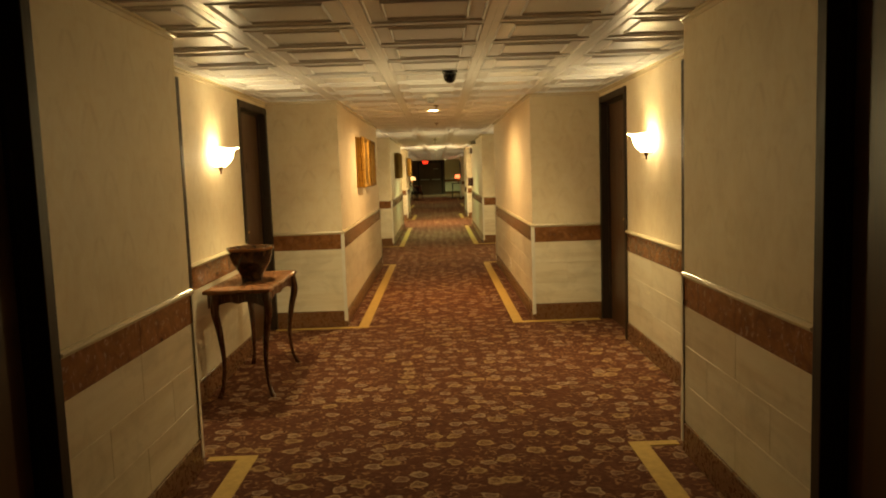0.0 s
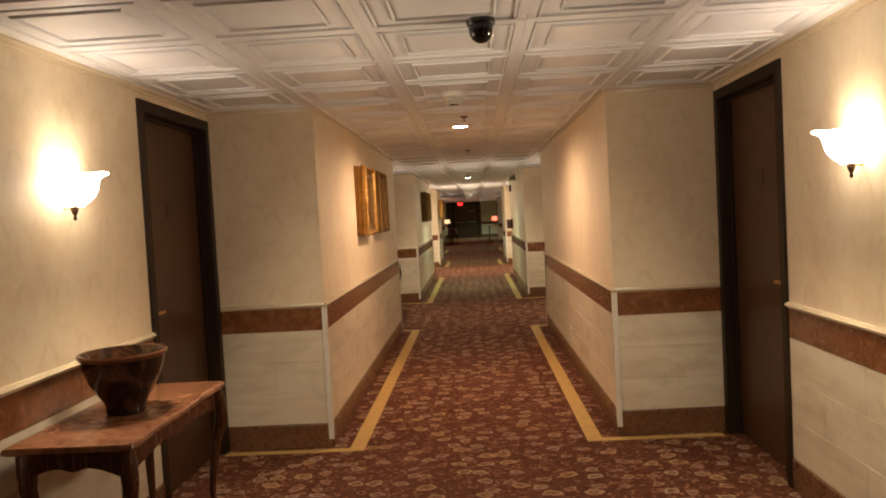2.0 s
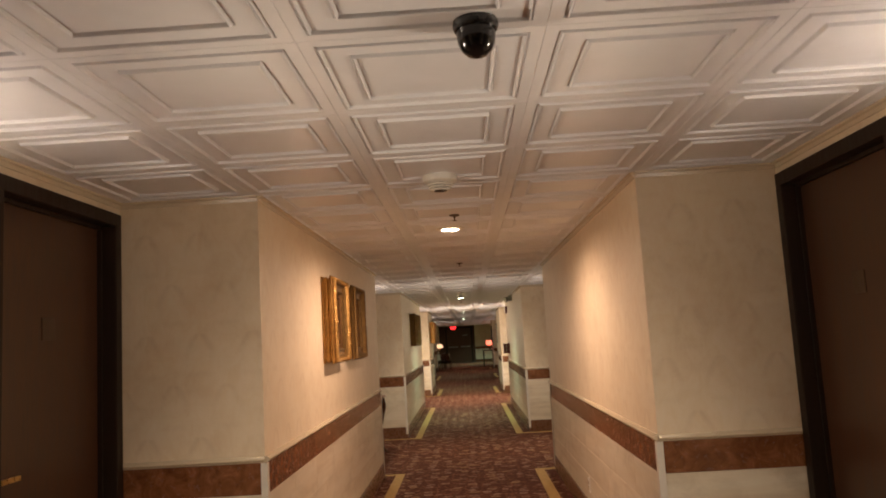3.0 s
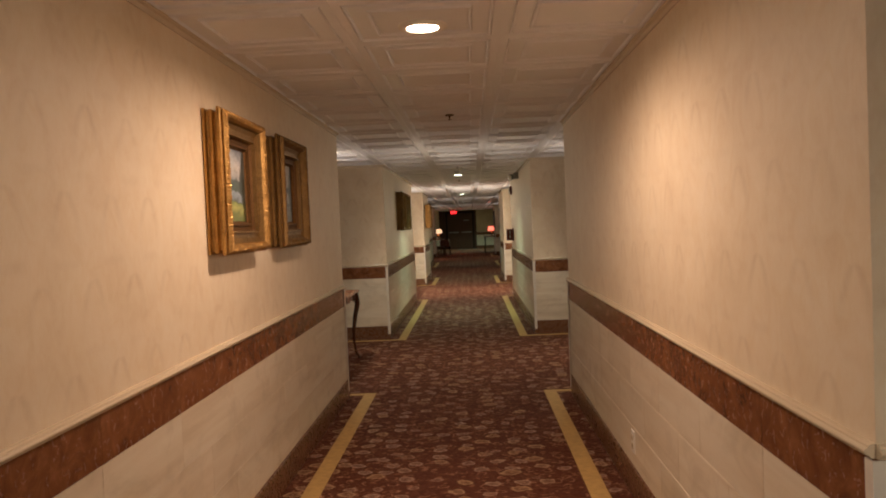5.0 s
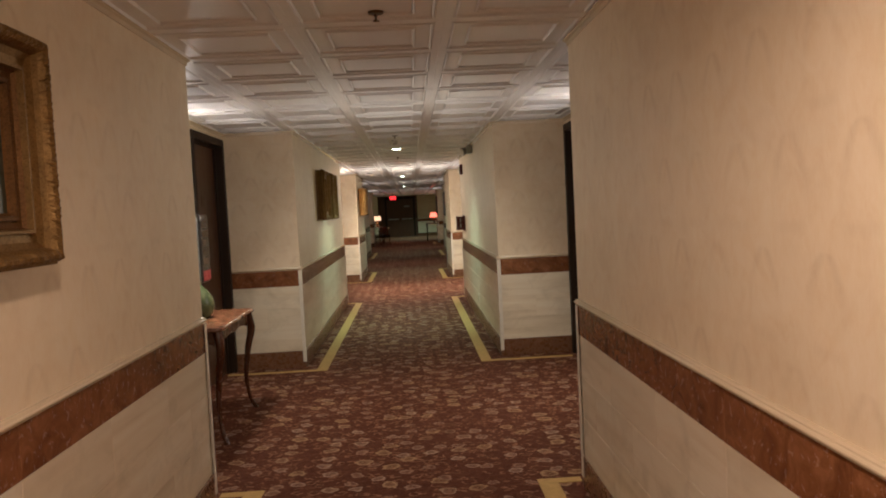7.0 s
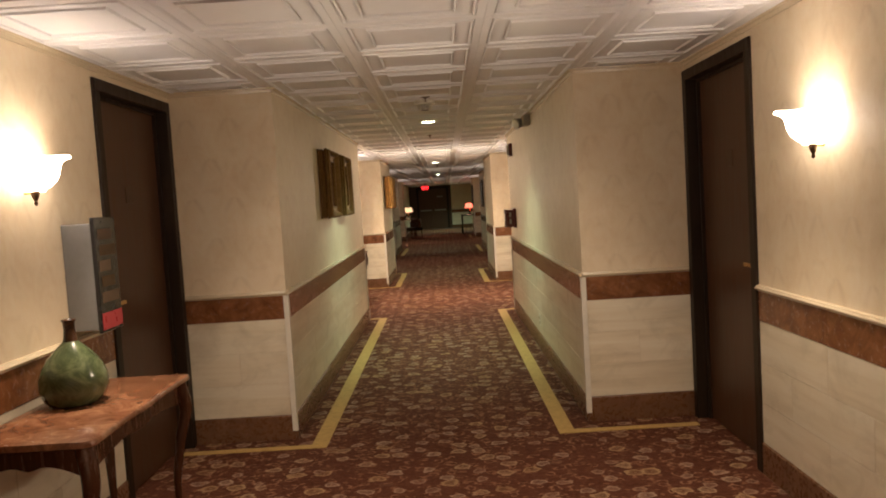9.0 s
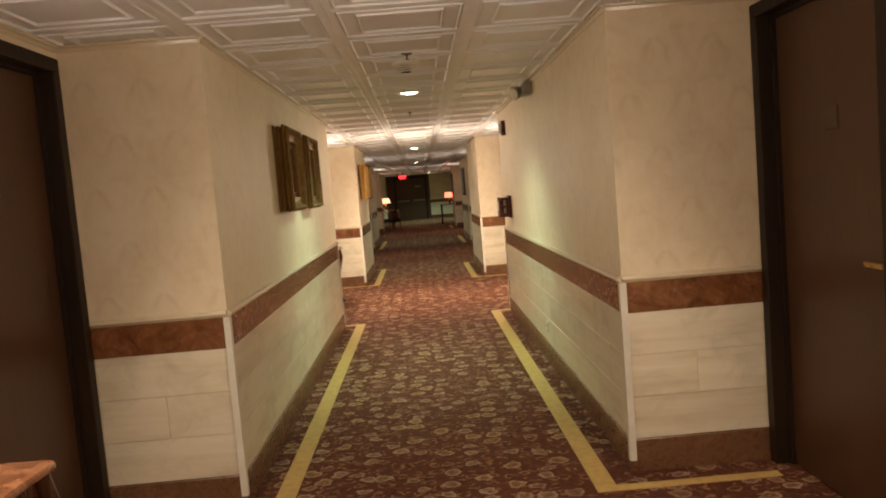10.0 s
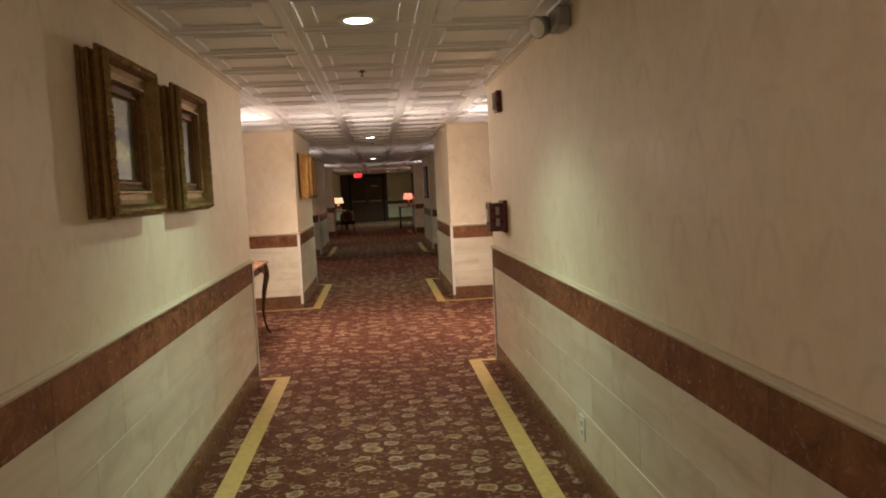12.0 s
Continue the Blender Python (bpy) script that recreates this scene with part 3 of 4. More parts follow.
panelling = setting("wall_panelling", boxed(WL, 0.53, END_Y - 0.03, END_Y, FLOOR, CEIL), M_DOOR, "dark brown wood panelling at the corridor's end", "wall")


def exit_doors():
    d = thing("door_exit", pose(-0.42, END_Y - 0.03, FLOOR), "closed dark wooden double doors in a dark frame", "door", kind="structure")
    for s in (-1, 1):
        part("jamb_casing", boxed(s * 0.72, s * 0.82, -0.03, 0.02, 0, 2.06, 0.004), M_FRAME, d)
        leaf = part("door_leaf", boxed(s * 0.004, s * 0.72, -0.012, 0.02, 0.01, 2.06, 0.004), M_DOOR, d, "dark brown leaf")
        part("push_bar", boxed(s * 0.08, s * 0.66, -0.07, -0.04, 0.93, 1.0, 0.008), M_GREYPLASTIC, leaf, "grey push bar")
    part("head_casing", boxed(-0.82, 0.82, -0.03, 0.02, 2.06, 2.15, 0.004), M_FRAME, d)
    part("threshold", boxed(-0.10, 1.27, -0.62, -0.50, -0.01, 0.010, 0.003), M_STEEL, d, "worn metal floor strip")
    part("sign_plate", boxed(0.22, 0.52, -0.018, -0.011, 1.62, 1.68, 0.002), M_GREYPLASTIC, d, "small grey sign plate")


exit_doors()


def letters(text, size, mat, parent, m, name="lettering"):
    cu = bpy.data.curves.new(name, "FONT")
    cu.body, cu.size, cu.align_x, cu.align_y, cu.extrude = text, size, "CENTER", "CENTER", 0.002
    tmp = bpy.data.objects.new(name, cu)
    me = bpy.data.meshes.new_from_object(tmp)
    bpy.data.objects.remove(tmp)
    me.materials.clear()
    me.materials.append(mat)
    ob = new(name, me)
    ob.parent = parent
    ob.matrix_basis = m
    return ob


def exit_sign():
    t = thing("exit_sign", pose(-0.60, 42.0, CEIL), "lit red exit sign hung from the ceiling", "sign")
    part("stem", boxed(-0.012, 0.012, -0.012, 0.012, -0.13, 0.004), M_BLACK, t)
    part("housing", boxed(-0.135, 0.135, -0.03, 0.03, -0.32, -0.13, 0.006), M_BLACK, t, "black housing")
    letters("EXIT", 0.15, M_EXIT, t, pose(0, -0.032, -0.225, 90, 0, 0))
    part("glow_strip", boxed(-0.125, 0.125, -0.0315, -0.0305, -0.31, -0.14), make_glow("red_face", (1.0, 0.02, 0.02), 0.22), t, "red glowing face")


exit_sign()


# ---- lamps ----
def wall_sconce(side, y, wl=WL, watts=SCONCE_W, glow=GLOW_W, shade=M_SHADE):
    s = side
    wx = WR if s > 0 else wl
    t = thing("wall_sconce", pose(wx, y, 1.50), "lit alabaster glass uplight sconce with a bronze bracket", "wall lamp", "alcove sconces")
    # half-bowl with a flared, lipped rim
    bm = bmesh.new()
    prof = [(0.012, 0.045), (0.045, 0.049), (0.078, 0.062), (0.101, 0.086), (0.114, 0.116), (0.119, 0.146), (0.125, 0.163), (0.140, 0.176), (0.156, 0.182)]
    n = 28
    rings = []
    for r, z in prof:
        rings.append([bm.verts.new((-s * (0.012 + r * 1.12 * math.sin(math.pi * i / n)), r * math.cos(math.pi * i / n), z + 0.004 * math.sin(5 * math.pi * i / n) * (r > 0.12))) for i in range(n + 1)])
    for a, b in zip(rings, rings[1:]):
        for i in range(n):
            bm.faces.new((a[i], a[i + 1], b[i + 1], b[i]))
    bmesh.ops.solidify(bm, geom=list(bm.faces), thickness=0.004)
    part("glass_shade", bm, shade, t, "glowing cream glass bowl", True)
    part("back_plate", boxed(0, -s * 0.012, -0.035, 0.035, 0.05, 0.16, 0.004), M_BRASS, t)
    fin = turned([(0.0, -0.012), (0.006, -0.008), (0.008, 0.0), (0.005, 0.008), (0.010, 0.016), (0.014, 0.026), (0.018, 0.044), (0.015, 0.052)], 16)
    part("finial", fin, M_BRONZE, t, "dark bronze finial", True, pose(-s * 0.045, 0, 0))
    part("bracket", boxed(0, -s * 0.05, -0.008, 0.008, 0.036, 0.046, 0.003), M_BRASS, t)
    bulb = turned([(0.012, 0.0), (0.014, 0.02), (0.024, 0.045), (0.026, 0.06), (0.018, 0.078), (0.0, 0.085)], 14)
    part("bulb", bulb, M_BULB, t, "", True, pose(-s * 0.075, 0, 0.045))
    # light thrown up out of the open bowl, and the softer light that passes through its glass
    lamp_spot("sconce_light", look((wx - s * 0.115, y, 1.668), (wx - s * 1.615, y, 2.368)), SCONCE, watts, 0.035, 166, 0.5)
    lamp_spot("sconce_glow", look((wx - s * 0.33, y, 1.60), (wx - s * 1.33, y, 0.76)), THROUGH_GLASS, glow, 0.09, 178, 0.48)
    return t


for y, wl, strong, through_glass, shade in zip((5.03, 13.30, 21.6, 28.4, 36.5), WLS, (1.0, 1.05, 2.6, 1.6, 1.6), (1.0, 1.0, 2.4, 0.35, 0.3), (M_SHADE, M_SHADE, M_SHADE_BRIGHT, M_SHADE_DIM, M_SHADE_DIM)):
    for s in (-1, 1):
        wall_sconce(s, y, wl, SCONCE_W * strong, GLOW_W * through_glass, shade)


def downlight(x, y, lens, colour, watts, cone=142, blend=0.55):
    t = thing("downlight", pose(x, y, CEIL), "round recessed ceiling downlight with white trim ring", "ceiling light", "corridor downlights")
    ring = turned([(0.066, -0.006), (0.072, -0.010), (0.092, -0.009), (0.100, -0.003), (0.100, 0.004), (0.064, 0.004), (0.064, -0.004), (0.066, -0.006)], 32, False)
    part("trim_ring", ring, M_WHITEPLASTIC, t, "white trim ring", True)
    part("lens", turned([(0.0, -0.013), (0.030, -0.0125), (0.050, -0.011), (0.062, -0.008), (0.066, 0.002)], 28, False), lens, t, "glowing lens", True)
    lamp_spot("downlight_lamp", pose(x, y, CEIL - 0.035), colour, watts, 0.06, cone, blend)


downlight(0.017, 8.39, M_DOWN_WARM, WARM, DOWN_W * 0.66, 174, 0.55)
downlight(0.018, 17.60, M_DOWN_GREEN, GREEN, DOWN_W * 0.70, 130, 1.0)
downlight(0.005, 25.5, M_DOWN_GREEN, GREEN, DOWN_W * 0.42, 110, 0.9)
downlight(0.0, 32.9, M_DOWN_GREEN, GREEN, DOWN_W * 0.30, 110, 0.9)
# added fixture, none seen here: gives the end wall its greenish light
downlight(0.55, 46.6, M_DOWN_GREEN, GREEN, DOWN_W * 0.95)


# ---- consoles and what stands on them ----
TABLE_H = 0.757
ON_TABLE = FLOOR + TABLE_H


def cabriole_leg(sx, sy, x, y):
    """A tapering S-shaped leg that swells outward at the knee and kicks out at the foot."""
    rows = []
    for k in range(19):
        u = k / 18
        z = (TABLE_H - 0.03) * (1 - u)
        bow = 0.026 * math.exp(-((u - 0.16) / 0.14) ** 2) - 0.022 * math.exp(-((u - 0.66) / 0.22) ** 2) + 0.030 * max(0.0, (u - 0.86) / 0.14) ** 1.6
        r = 0.034 - 0.021 * min(1.0, u / 0.75) + 0.006 * max(0.0, (u - 0.9) / 0.1)
        rows.append((x + sx * bow, y + sy * bow, z, r, r))
    return swept(rows, 10)


def console_table(y0, y1, wood, top, label, wl=WL):
    """A wall console: serpentine top, scalloped aprons, four cabriole legs. The wall is on its -x side."""
    depth = 0.465
    L = y1 - y0
    t = thing("console_table", pose(wl + 0.028, y0, FLOOR), label, "console table", "alcove consoles")
    # top with a gently bowed front, a thumb-moulded edge and clipped corners
    bm = bmesh.new()
    outline = [(0.0, 0.0), (depth - 0.035, 0.0), (depth - 0.008, 0.012), (depth, 0.035)]
    for k in range(1, 20):
        u = k / 20
        outline.append((depth - 0.014 * math.sin(math.pi * u) + 0.012 * math.exp(-((u - 0.5) / 0.16) ** 2), 0.035 + (L - 0.07) * u))
    outline += [(depth, L - 0.035), (depth - 0.008, L - 0.012), (depth - 0.035, L), (0.0, L)]
    levels = [(TABLE_H - 0.030, 0.012), (TABLE_H - 0.022, 0.0), (TABLE_H - 0.010, 0.0), (TABLE_H - 0.002, 0.005), (TABLE_H, 0.012)]
    cx, cy = depth / 2, L / 2
    rings = []
    for z, inset in levels:
        rings.append([bm.verts.new((cx + (x - cx) * (1 - inset / cx), cy + (y - cy) * (1 - inset / cy), z)) for x, y in outline])
    for a, b in zip(rings, rings[1:]):
        for i in range(len(a)):
            j = (i + 1) % len(a)
            bm.faces.new((a[i], a[j], b[j], b[i]))
    bm.faces.new(list(reversed(rings[0])))
    bm.faces.new(rings[-1])
    bmesh.ops.recalc_face_normals(bm, faces=bm.faces)
    part("table_top", bm, top, t, "reddish veined polished top", True)

    def scallop(n, a, b, thick, along):
        """An apron board between a and b with a shaped lower edge."""
        bm = bmesh.new()
        cols = []
        for k in range(n + 1):
            u = k / n
            low = TABLE_H - 0.085 - 0.045 * abs(2 * u - 1) ** 2.2 - 0.018 * math.exp(-((u - 0.5) / 0.10) ** 2)
            p = a + (b - a) * u
            hi = TABLE_H - 0.029
            if along == "y":
                cols.append([bm.verts.new(v) for v in ((thick[0], p, low), (thick[1], p, low), (thick[1], p, hi), (thick[0], p, hi))])
            else:
                cols.append([bm.verts.new(v) for v in ((p, thick[0], low), (p, thick[1], low), (p, thick[1], hi), (p, thick[0], hi))])
        for p, q in zip(cols, cols[1:]):
            for i in range(4):
                j = (i + 1) % 4
                bm.faces.new((p[i], p[j], q[j], q[i]))
        bm.faces.new(cols[0])
        bm.faces.new(list(reversed(cols[-1])))
        bmesh.ops.recalc_face_normals(bm, faces=bm.faces)
        return bm

    part("front_apron", scallop(28, 0.05, L - 0.05, (depth - 0.062, depth - 0.040), "y"), wood, t)
    part("back_apron", scallop(28, 0.05, L - 0.05, (0.018, 0.038), "y"), wood, t)
    part("side_apron", scallop(18, 0.05, depth - 0.06, (0.040, 0.060), "x"), wood, t)
    part("side_apron", scallop(18, 0.05, depth - 0.06, (L - 0.060, L - 0.040), "x"), wood, t)
    for sx, x in ((-0.6, 0.085), (1, depth - 0.055)):
        for sy, y in ((-1, 0.055), (1, L - 0.055)):
            part("leg", cabriole_leg(sx, sy, x, y), wood, t, "curved cabriole leg", True)
    return t


console_table(4.45, 5.46, M_TABLE, M_TABLETOP, "mahogany console table with curved legs holding a bowl")
console_table(12.66, 13.64, M_TABLE, M_TABLETOP, "mahogany console table with veined top holding a vase", WLS[1])
console_table(20.95, 21.96, M_TABLE, M_TABLETOP, "mahogany console table with curved legs against the wall", WLS[2])

t = thing("bowl", pose(-1.355, 4.92, ON_TABLE), "large dark brown glazed ceramic bowl on a console", "bowl")
part("bowl_body", turned([(0.0, 0.0), (0.072, 0.0), (0.077, 0.006), (0.076, 0.028), (0.085, 0.052), (0.112, 0.092), (0.137, 0.136), (0.152, 0.182), (0.160, 0.222), (0.163, 0.236), (0.168, 0.243), (0.166, 0.249),
                          (0.158, 0.248), (0.151, 0.232), (0.143, 0.185), (0.126, 0.136), (0.09, 0.085), (0.0, 0.055)], 48, False), M_CERAMIC, t, "", True)
part("rim_band", turned([(0.1645, 0.226), (0.171, 0.232), (0.173, 0.241), (0.169, 0.249), (0.164, 0.246), (0.1645, 0.226)], 48, False), make_plain("rust_glaze", (0.15, 0.055, 0.022), 0.2), t, "rust brown rim", True)

t = thing("vase", pose(-1.385, 13.20, ON_TABLE), "squat green glazed bottle vase with a dark neck", "vase")
part("vase_body", turned([(0.0, 0.0), (0.082, 0.0), (0.096, 0.006), (0.116, 0.030), (0.128, 0.070), (0.126, 0.108), (0.112, 0.148), (0.090, 0.184), (0.062, 0.216), (0.040, 0.236), (0.028, 0.248)], 40, False), M_GREENGLASS, t, "mottled green glaze", True)
part("vase_neck", turned([(0.029, 0.244), (0.024, 0.262), (0.021, 0.295), (0.023, 0.322), (0.028, 0.330), (0.026, 0.334), (0.017, 0.328), (0.016, 0.27)], 28, False), M_CERAMIC, t, "dark narrow neck", True)

t = thing("display_case", pose(WLS[1], 13.56, 0.93), "grey metal wall case with dark printed front panel", "display case")
part("case_body", boxed(0.0, 0.130, 0.0, 0.20, 0.0, 0.475, 0.005), M_STEEL, t, "brushed grey metal case")
panel = part("front_panel", boxed(0.131, 0.150, -0.006, 0.206, -0.012, 0.500, 0.004), M_BLACK, t, "glossy black front panel")
for k in range(5):
    z = 0.12 + 0.070 * k
    part("printed_label", boxed(0.1505, 0.1525, 0.015 + 0.01 * (k % 2), 0.185 - 0.03 * (k % 3), z, z + 0.048, 0.0005), (M_PLATE, M_BRONZE)[k % 2], panel, "dim printed panel")
part("printed_label", boxed(0.1505, 0.1525, 0.0, 0.20, 0.0, 0.075, 0.0005), make_plain("red_print", (0.42, 0.035, 0.045), 0.3), panel, "bright red label")


# ---- pictures ----
def framed_picture(y0, y1, z0, z1, x, side, canvas, gold, label, depth=0.105, mould=0.15):
    """A deep gilt frame on a side wall: outer carved edge, cove, bead and liner round a sunk canvas."""
    W, H = y1 - y0, z1 - z0
    t = thing("picture", pose(x, (y0 + y1) / 2, (z0 + z1) / 2, 0, 0, 90 if side < 0 else -90), label, "framed picture", "corridor pictures")

    def ringed(steps, wobble=0.0, seed=1):
        """Rings of a mitred moulding from (inset, height) pairs, cut fine enough to carve."""
        rnd = random.Random(seed)
        bm = bmesh.new()
        per = 110
        loops = []
        for k, (d, h) in enumerate(steps):
            w, hh = W / 2 - d, H / 2 - d
            loop = []
            corners = [(-w, -hh), (w, -hh), (w, hh), (-w, hh)]
            for c in range(4):
                (ax, az), (bx, bz) = corners[c], corners[(c + 1) % 4]
                for i in range(per):
                    u = i / per
                    amp = wobble * (0.5 + 0.9 * noise.noise(Vector((c * 7.3 + u * 90, k * 2.9, seed)))) * (rnd.random() * 0.4 + 0.6) if 0 < k < len(steps) - 1 else 0.0
                    loop.append(bm.verts.new((ax + (bx - ax) * u, -(h - amp), az + (bz - az) * u)))
            loops.append(loop)
        for a, b in zip(loops, loops[1:]):
            for i in range(len(a)):
                j = (i + 1) % len(a)
                bm.faces.new((a[i], a[j], b[j], b[i]))
        bmesh.ops.recalc_face_normals(bm, faces=bm.faces)
        return bm

    D = depth
    part("outer_moulding", ringed([(0.014, 0.0), (0.004, 0.004), (0.004, 0.014), (0.018, 0.018), (0.018, 0.026), (0.010, 0.032), (0.010, 0.044), (0.022, 0.050), (0.020, 0.058), (0.0, 0.066), (0.0, 0.078), (0.014, D * 0.80)]), gold, t, "gilded stepped side")
    part("carved_edge", ringed([(0.014, D * 0.78), (0.008, D * 0.90), (0.016, D * 1.02), (0.026, D * 1.05), (0.036, D * 0.98), (0.044, D * 0.80)], 0.008, 3), gold, t, "carved gilt leaf edge")
    # cove and liner get darker gilding, recess shade put into their colour
    part("cove", ringed([(0.043, D * 0.82), (0.048, D * 0.66), (0.066, D * 0.56), (0.086, D * 0.54), (0.089, D * 0.66), (0.097, D * 0.66), (0.100, D * 0.50)]), M_GOLD_OLD_SHADED, t, "", False)
    part("liner", ringed([(0.099, D * 0.52), (0.106, D * 0.40), (0.122, D * 0.34), (0.124, D * 0.44), (0.134, D * 0.44), (0.137, D * 0.30), (mould, D * 0.20)]), M_LINER, t, "darker gilt inner liner")
    part("canvas", boxed(-W / 2 + mould - 0.006, W / 2 - mould + 0.006, -D * 0.25, -0.004, -H / 2 + mould - 0.006, H / 2 - mould + 0.006), canvas, t, "oil painted landscape")
    return t


framed_picture(8.41, 9.04, 1.285, 1.90, NL, -1, M_PAINT1, M_GOLD, "small hill landscape in a deep ornate gilt frame")
framed_picture(9.355, 9.985, 1.285, 1.90, NL, -1, M_PAINT2, M_GOLD_OLD_SHADED, "dark grey harbour scene in a deep gilt frame")
framed_picture(16.61, 17.23, 1.315, 1.905, NL, -1, M_PAINT3, M_GOLD_OLD_SHADED, "pale meadow painting in a tarnished gilt frame")
framed_picture(17.54, 18.14, 1.315, 1.905, NL, -1, M_PAINT4, M_GOLD_OLD_SHADED, "dim landscape painting in a tarnished gilt frame")
framed_picture(23.85, 24.45, 1.31, 1.90, NL, -1, M_PAINT3, M_GOLD, "small painting in a bright gilt frame")
framed_picture(24.70, 25.30, 1.31, 1.90, NL, -1, M_PAINT2, M_GOLD_OLD_SHADED, "dark painting in a gilt frame")


def wall_panel(y0, y1, z0, z1, x):
    t = thing("wall_picture", pose(x, 0, 0), "black framed dark picture on the wall", "framed picture")
    part("frame", boxed(-0.035, 0.0, y0, y1, z0, z1, 0.006), M_BLACK, t)
    part("canvas", boxed(-0.038, -0.034, y0 + 0.06, y1 - 0.06, z0 + 0.06, z1 - 0.06), M_PAINT2, t, "dark print")


wall_panel(31.9, 33.0, 1.15, 1.90, 1.27)
wall_panel(39.2, 40.1, 1.15, 1.90, 1.27)


# ---- fittings on the ceiling and the walls ----
t = thing("dome_camera", pose(0.157, 4.91, CEIL), "black smoked dome security camera on the ceiling", "security camera")
part("mount_ring", turned([(0.0, 0.004), (0.055, 0.004), (0.057, -0.010), (0.053, -0.020), (0.0, -0.020)], 32, False), M_BLACK, t, "black mounting ring", True)
part("dome", turned([(0.048, -0.018), (0.048, -0.034), (0.045, -0.054), (0.036, -0.072), (0.021, -0.085), (0.0, -0.090)], 32, False), M_DOME, t, "glossy smoked dome", True)


def smoke_detector(x, y):
    t = thing("smoke_detector", pose(x, y, CEIL), "round off-white smoke detector on the ceiling", "smoke detector", "smoke detectors")
    part("base_ring", turned([(0.0, 0.006), (0.080, 0.006), (0.084, -0.004), (0.080, -0.022), (0.066, -0.030), (0.0, -0.030)], 32, False), M_WHITEPLASTIC, t, "", True)
    for k in range(3):
        z = -0.036 - 0.012 * k
        part("vent_ring", turned([(0.030, z), (0.060 - 0.006 * k, z), (0.062 - 0.006 * k, z - 0.003), (0.059 - 0.006 * k, z - 0.007), (0.030, z - 0.007)], 28, False), M_WHITEPLASTIC, t, "", True)
    # black core paints in the shade seen in the slots between vents
    part("core", turned([(0.036, -0.028), (0.036, -0.060), (0.030, -0.069), (0.0, -0.070)], 24, False), M_BLACK, t, "sensor core coloured black for the shade between the vents", True)


smoke_detector(0.006, 6.66)
smoke_detector(0.018, 16.12)


def sprinkler(x, y):
    t = thing("sprinkler", pose(x, y, CEIL), "small bronze pendant fire sprinkler on the ceiling", "sprinkler", "fire sprinklers")
    part("escutcheon", turned([(0.0, 0.004), (0.032, 0.003), (0.030, -0.005), (0.012, -0.008), (0.0, -0.008)], 24, False), M_BRONZE, t, "", True)
    part("body", turned([(0.007, -0.006), (0.007, -0.016), (0.004, -0.019), (0.004, -0.033), (0.0, -0.033)], 14, False), M_BRONZE, t, "", True)
    part("deflector", turned([(0.0, -0.032), (0.013, -0.0325), (0.014, -0.035), (0.0, -0.036)], 18, False), M_BRONZE, t, "", True)


for x, y in ((0.055, 7.82), (0.057, 10.9), (0.03, 15.87), (0.007, 19.16), (0.03, 27.0)):
    sprinkler(x, y)

t = thing("emergency_light", pose(NR, 17.42, 2.10), "grey emergency spotlight on a dark wall bracket", "emergency light")
part("mount_box", boxed(-0.07, 0.0, -0.10, 0.07, -0.045, 0.055, 0.014, 3), M_GREYPLASTIC, t, "grey brown mounting box")
head = turned([(0.0, 0.0), (0.030, 0.002), (0.044, 0.030), (0.050, 0.075), (0.053, 0.080), (0.048, 0.086), (0.0, 0.080)], 24, False)
part("lamp_head", head, M_GREYPLASTIC, t, "grey lamp head", True, look((-0.075, 0.07, 0.0), (-0.16, 0.02, -0.03)) @ pose(0, 0, 0, 0, 180, 0) @ Matrix.Translation((0, 0, -0.02)))
part("lens", turned([(0.0, 0.010), (0.030, 0.006), (0.046, 0.0), (0.046, -0.004), (0.0, -0.004)], 24, False), M_WHITEPLASTIC, t, "pale glass lens", True, look((-0.075, 0.07, 0.0), (-0.16, 0.02, -0.03)) @ pose(0, 0, 0, 0, 180, 0) @ Matrix.Translation((0, 0, 0.066)))
part("swivel", boxed(-0.05, -0.02, 0.05, 0.09, -0.015, 0.015, 0.004), M_BLACK, t)

t = thing("alarm_strobe", pose(NR, 19.32, 1.955), "dark red fire alarm strobe with a white lens", "fire alarm")
part("housing", boxed(-0.040, 0.0, -0.055, 0.055, -0.075, 0.075, 0.006), M_RED, t, "dark red housing")
part("lens", boxed(-0.062, -0.038, -0.01, 0.050, -0.055, 0.06, 0.006), M_WHITEPLASTIC, t, "white strobe lens")

t = thing("pull_station", pose(NR, 19.31, 1.145), "dark maroon fire alarm pull box with pale label bars", "fire alarm")
part("backbox", boxed(-0.030, 0.0, -0.100, 0.100, -0.112, 0.118, 0.010, 3), M_RED, t, "dark maroon back plate")
case = part("case", boxed(-0.112, -0.028, -0.088, 0.088, -0.100, 0.100, 0.008), M_RED, t)
part("cover", boxed(-0.126, -0.108, -0.092, 0.092, -0.104, 0.106, 0.006), M_RED, t)
for z in (-0.062, 0.018):
    part("label_bar", boxed(-0.082, -0.056, -0.0905, -0.0875, z, z + 0.055, 0.001), M_GREYPLASTIC, case, "pale grey label bar")
part("handle_bar", boxed(-0.136, -0.124, -0.03, 0.03, -0.03, 0.06, 0.003), M_WHITEPLASTIC, t, "white pull bar")


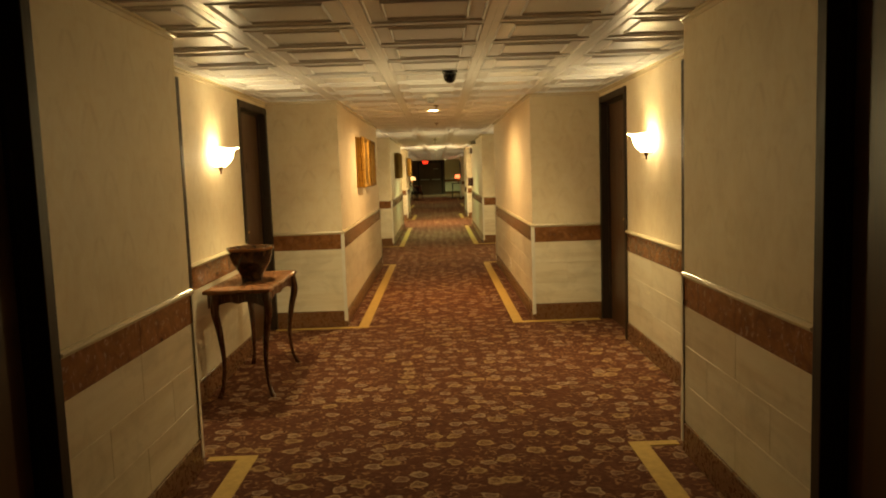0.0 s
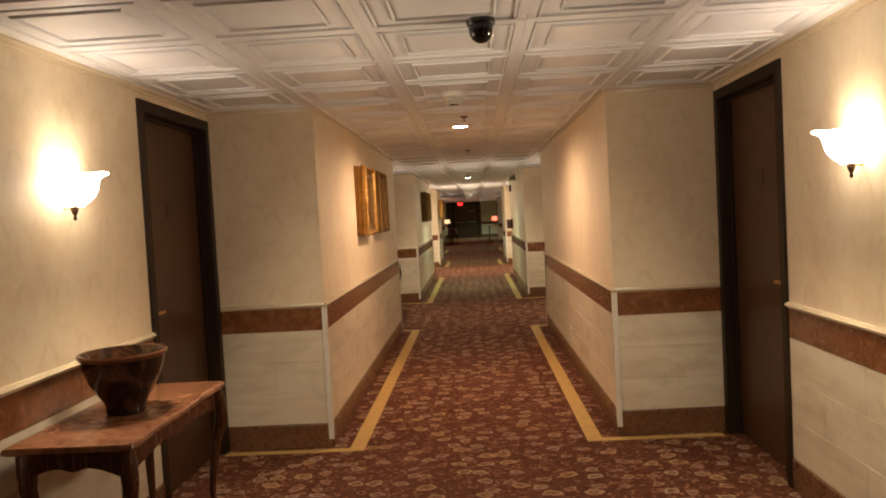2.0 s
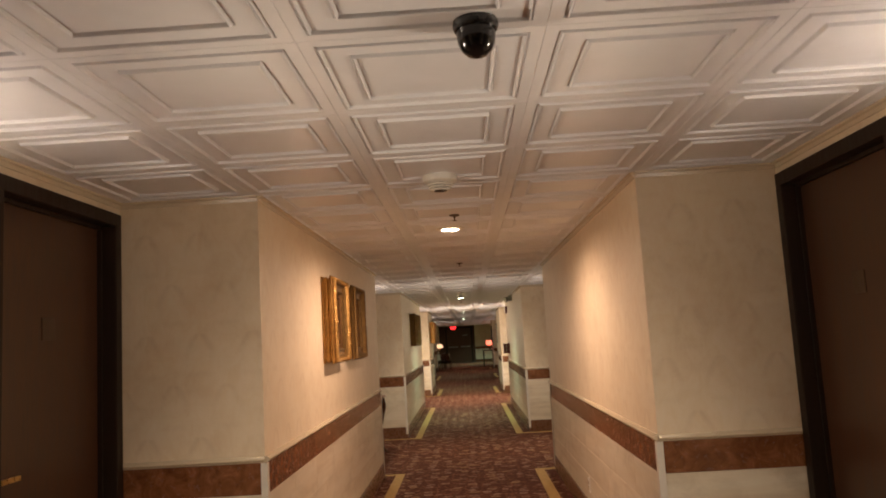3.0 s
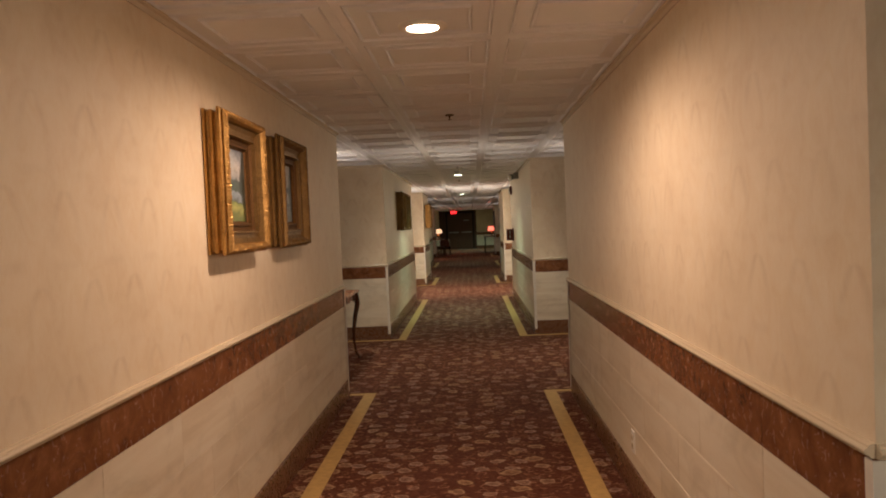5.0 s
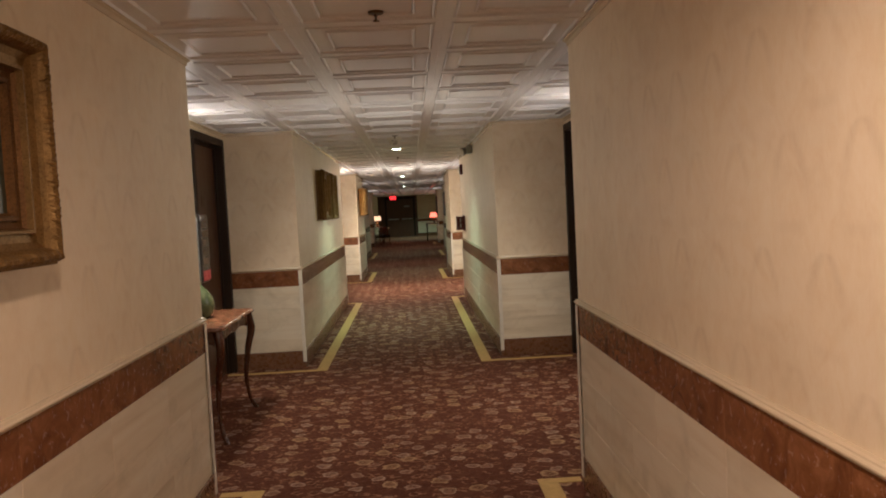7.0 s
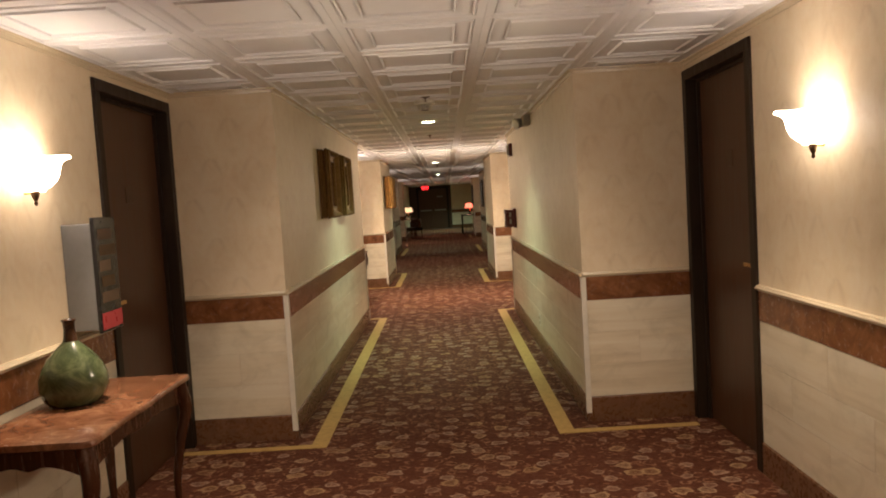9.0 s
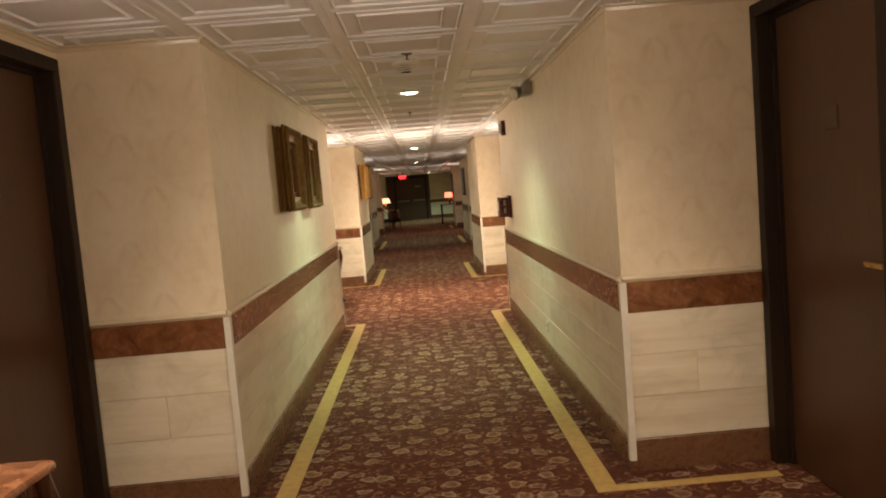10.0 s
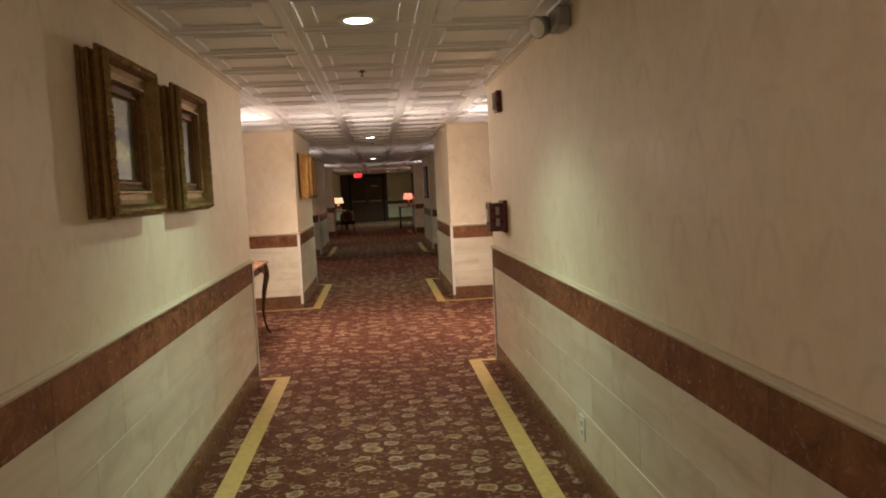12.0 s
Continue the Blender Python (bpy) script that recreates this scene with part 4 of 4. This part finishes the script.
def outlet(y, z):
    t = thing("wall_outlet", pose(NR - 0.004, y, z), "cream wall socket plate on the stone dado", "wall outlet", "wall outlets")
    part("cover_plate", boxed(-0.007, 0.0, -0.036, 0.036, -0.058, 0.058, 0.003), M_WHITEPLASTIC, t)
    for dz in (-0.021, 0.021):
        part("socket", boxed(-0.0095, -0.0065, -0.016, 0.016, dz - 0.014, dz + 0.014, 0.003), M_CAP, t, "cream socket face")


outlet(9.16, 0.235)
outlet(17.34, 0.230)


# ---- far sitting area ----
def far_table(x0, x1, y0, y1, h, mat, label):
    t = thing("side_table", pose((x0 + x1) / 2, (y0 + y1) / 2, FLOOR), label, "side table")
    w, l = (x1 - x0) / 2, (y1 - y0) / 2
    part("table_top", boxed(-w, w, -l, l, h - 0.03, h, 0.006), mat, t)
    for sx in (-1, 1):
        part("apron", boxed(sx * (w - 0.05), sx * (w - 0.03), -l + 0.04, l - 0.04, h - 0.11, h - 0.029), mat, t)
        for sy in (-1, 1):
            part("leg", swept([(sx * (w - 0.045), sy * (l - 0.045), h - 0.03, 0.026, 0.026), (sx * (w - 0.05), sy * (l - 0.05), h * 0.5, 0.017, 0.017), (sx * (w - 0.035), sy * (l - 0.035), 0.0, 0.02, 0.02)], 10), mat, t)


def table_lamp(x, y, z, shade, watts, colour, label):
    t = thing("table_lamp", pose(x, y, z), label, "table lamp")
    part("lamp_base", turned([(0.0, 0.0), (0.075, 0.0), (0.075, 0.015), (0.03, 0.03), (0.02, 0.06), (0.05, 0.11), (0.055, 0.15), (0.03, 0.21), (0.012, 0.24), (0.010, 0.30), (0.0, 0.30)], 24, False), M_BRONZE, t, "", True)
    part("shade", turned([(0.19, 0.27), (0.15, 0.47), (0.148, 0.47), (0.188, 0.27), (0.19, 0.27)], 32, False), shade, t, "lit drum shade", True)
    lamp_point("table_lamp_light", (x, y, z + 0.37), colour, watts, 0.05)


far_table(0.82, 1.45, 41.6, 42.7, 0.80, M_FRAME, "black wooden side table with a red-shaded lamp")
table_lamp(1.20, 42.1, FLOOR + 0.80, M_REDSHADE, 4.5, (1.0, 0.68, 0.50), "table lamp with a glowing red shade")
far_table(-1.58, -1.10, 41.4, 42.5, 0.76, M_TABLE, "dark wooden side table with a cream-shaded lamp")
table_lamp(-1.36, 41.9, FLOOR + 0.76, M_CREAMSHADE, 4.0, WARM, "table lamp with a glowing cream shade")


def armchair(x, y, rz):
    t = thing("armchair", pose(x, y, FLOOR, 0, 0, rz), "dark upholstered armchair with a pale round back edge", "armchair")
    part("seat", boxed(-0.27, 0.27, -0.27, 0.27, 0.30, 0.45, 0.04, 3), M_CERAMIC, t)
    bm = bmesh.new()
    n = 20
    rings = []
    for i in range(n + 1):
        a = math.pi * i / n
        c, s = math.cos(a), math.sin(a)
        rings.append([bm.verts.new((r * c, r * s * 0.9, z)) for r, z in ((0.28, 0.42), (0.33, 0.42), (0.34, 0.62 + 0.1 * s), (0.31, 0.66 + 0.1 * s), (0.28, 0.62 + 0.1 * s))])
    for p, q in zip(rings, rings[1:]):
        for i in range(5):
            j = (i + 1) % 5
            bm.faces.new((p[i], p[j], q[j], q[i]))
    bm.faces.new(rings[0])
    bm.faces.new(list(reversed(rings[-1])))
    bmesh.ops.recalc_face_normals(bm, faces=bm.faces)
    part("backrest", bm, M_TABLE, t, "", True)
    for sx in (-1, 1):
        for sy in (-1, 1):
            part("leg", swept([(sx * 0.22, sy * 0.22, 0.31, 0.022, 0.022), (sx * 0.24, sy * 0.24, 0.0, 0.014, 0.014)], 8), M_TABLE, t)


armchair(-1.12, 40.7, -60)
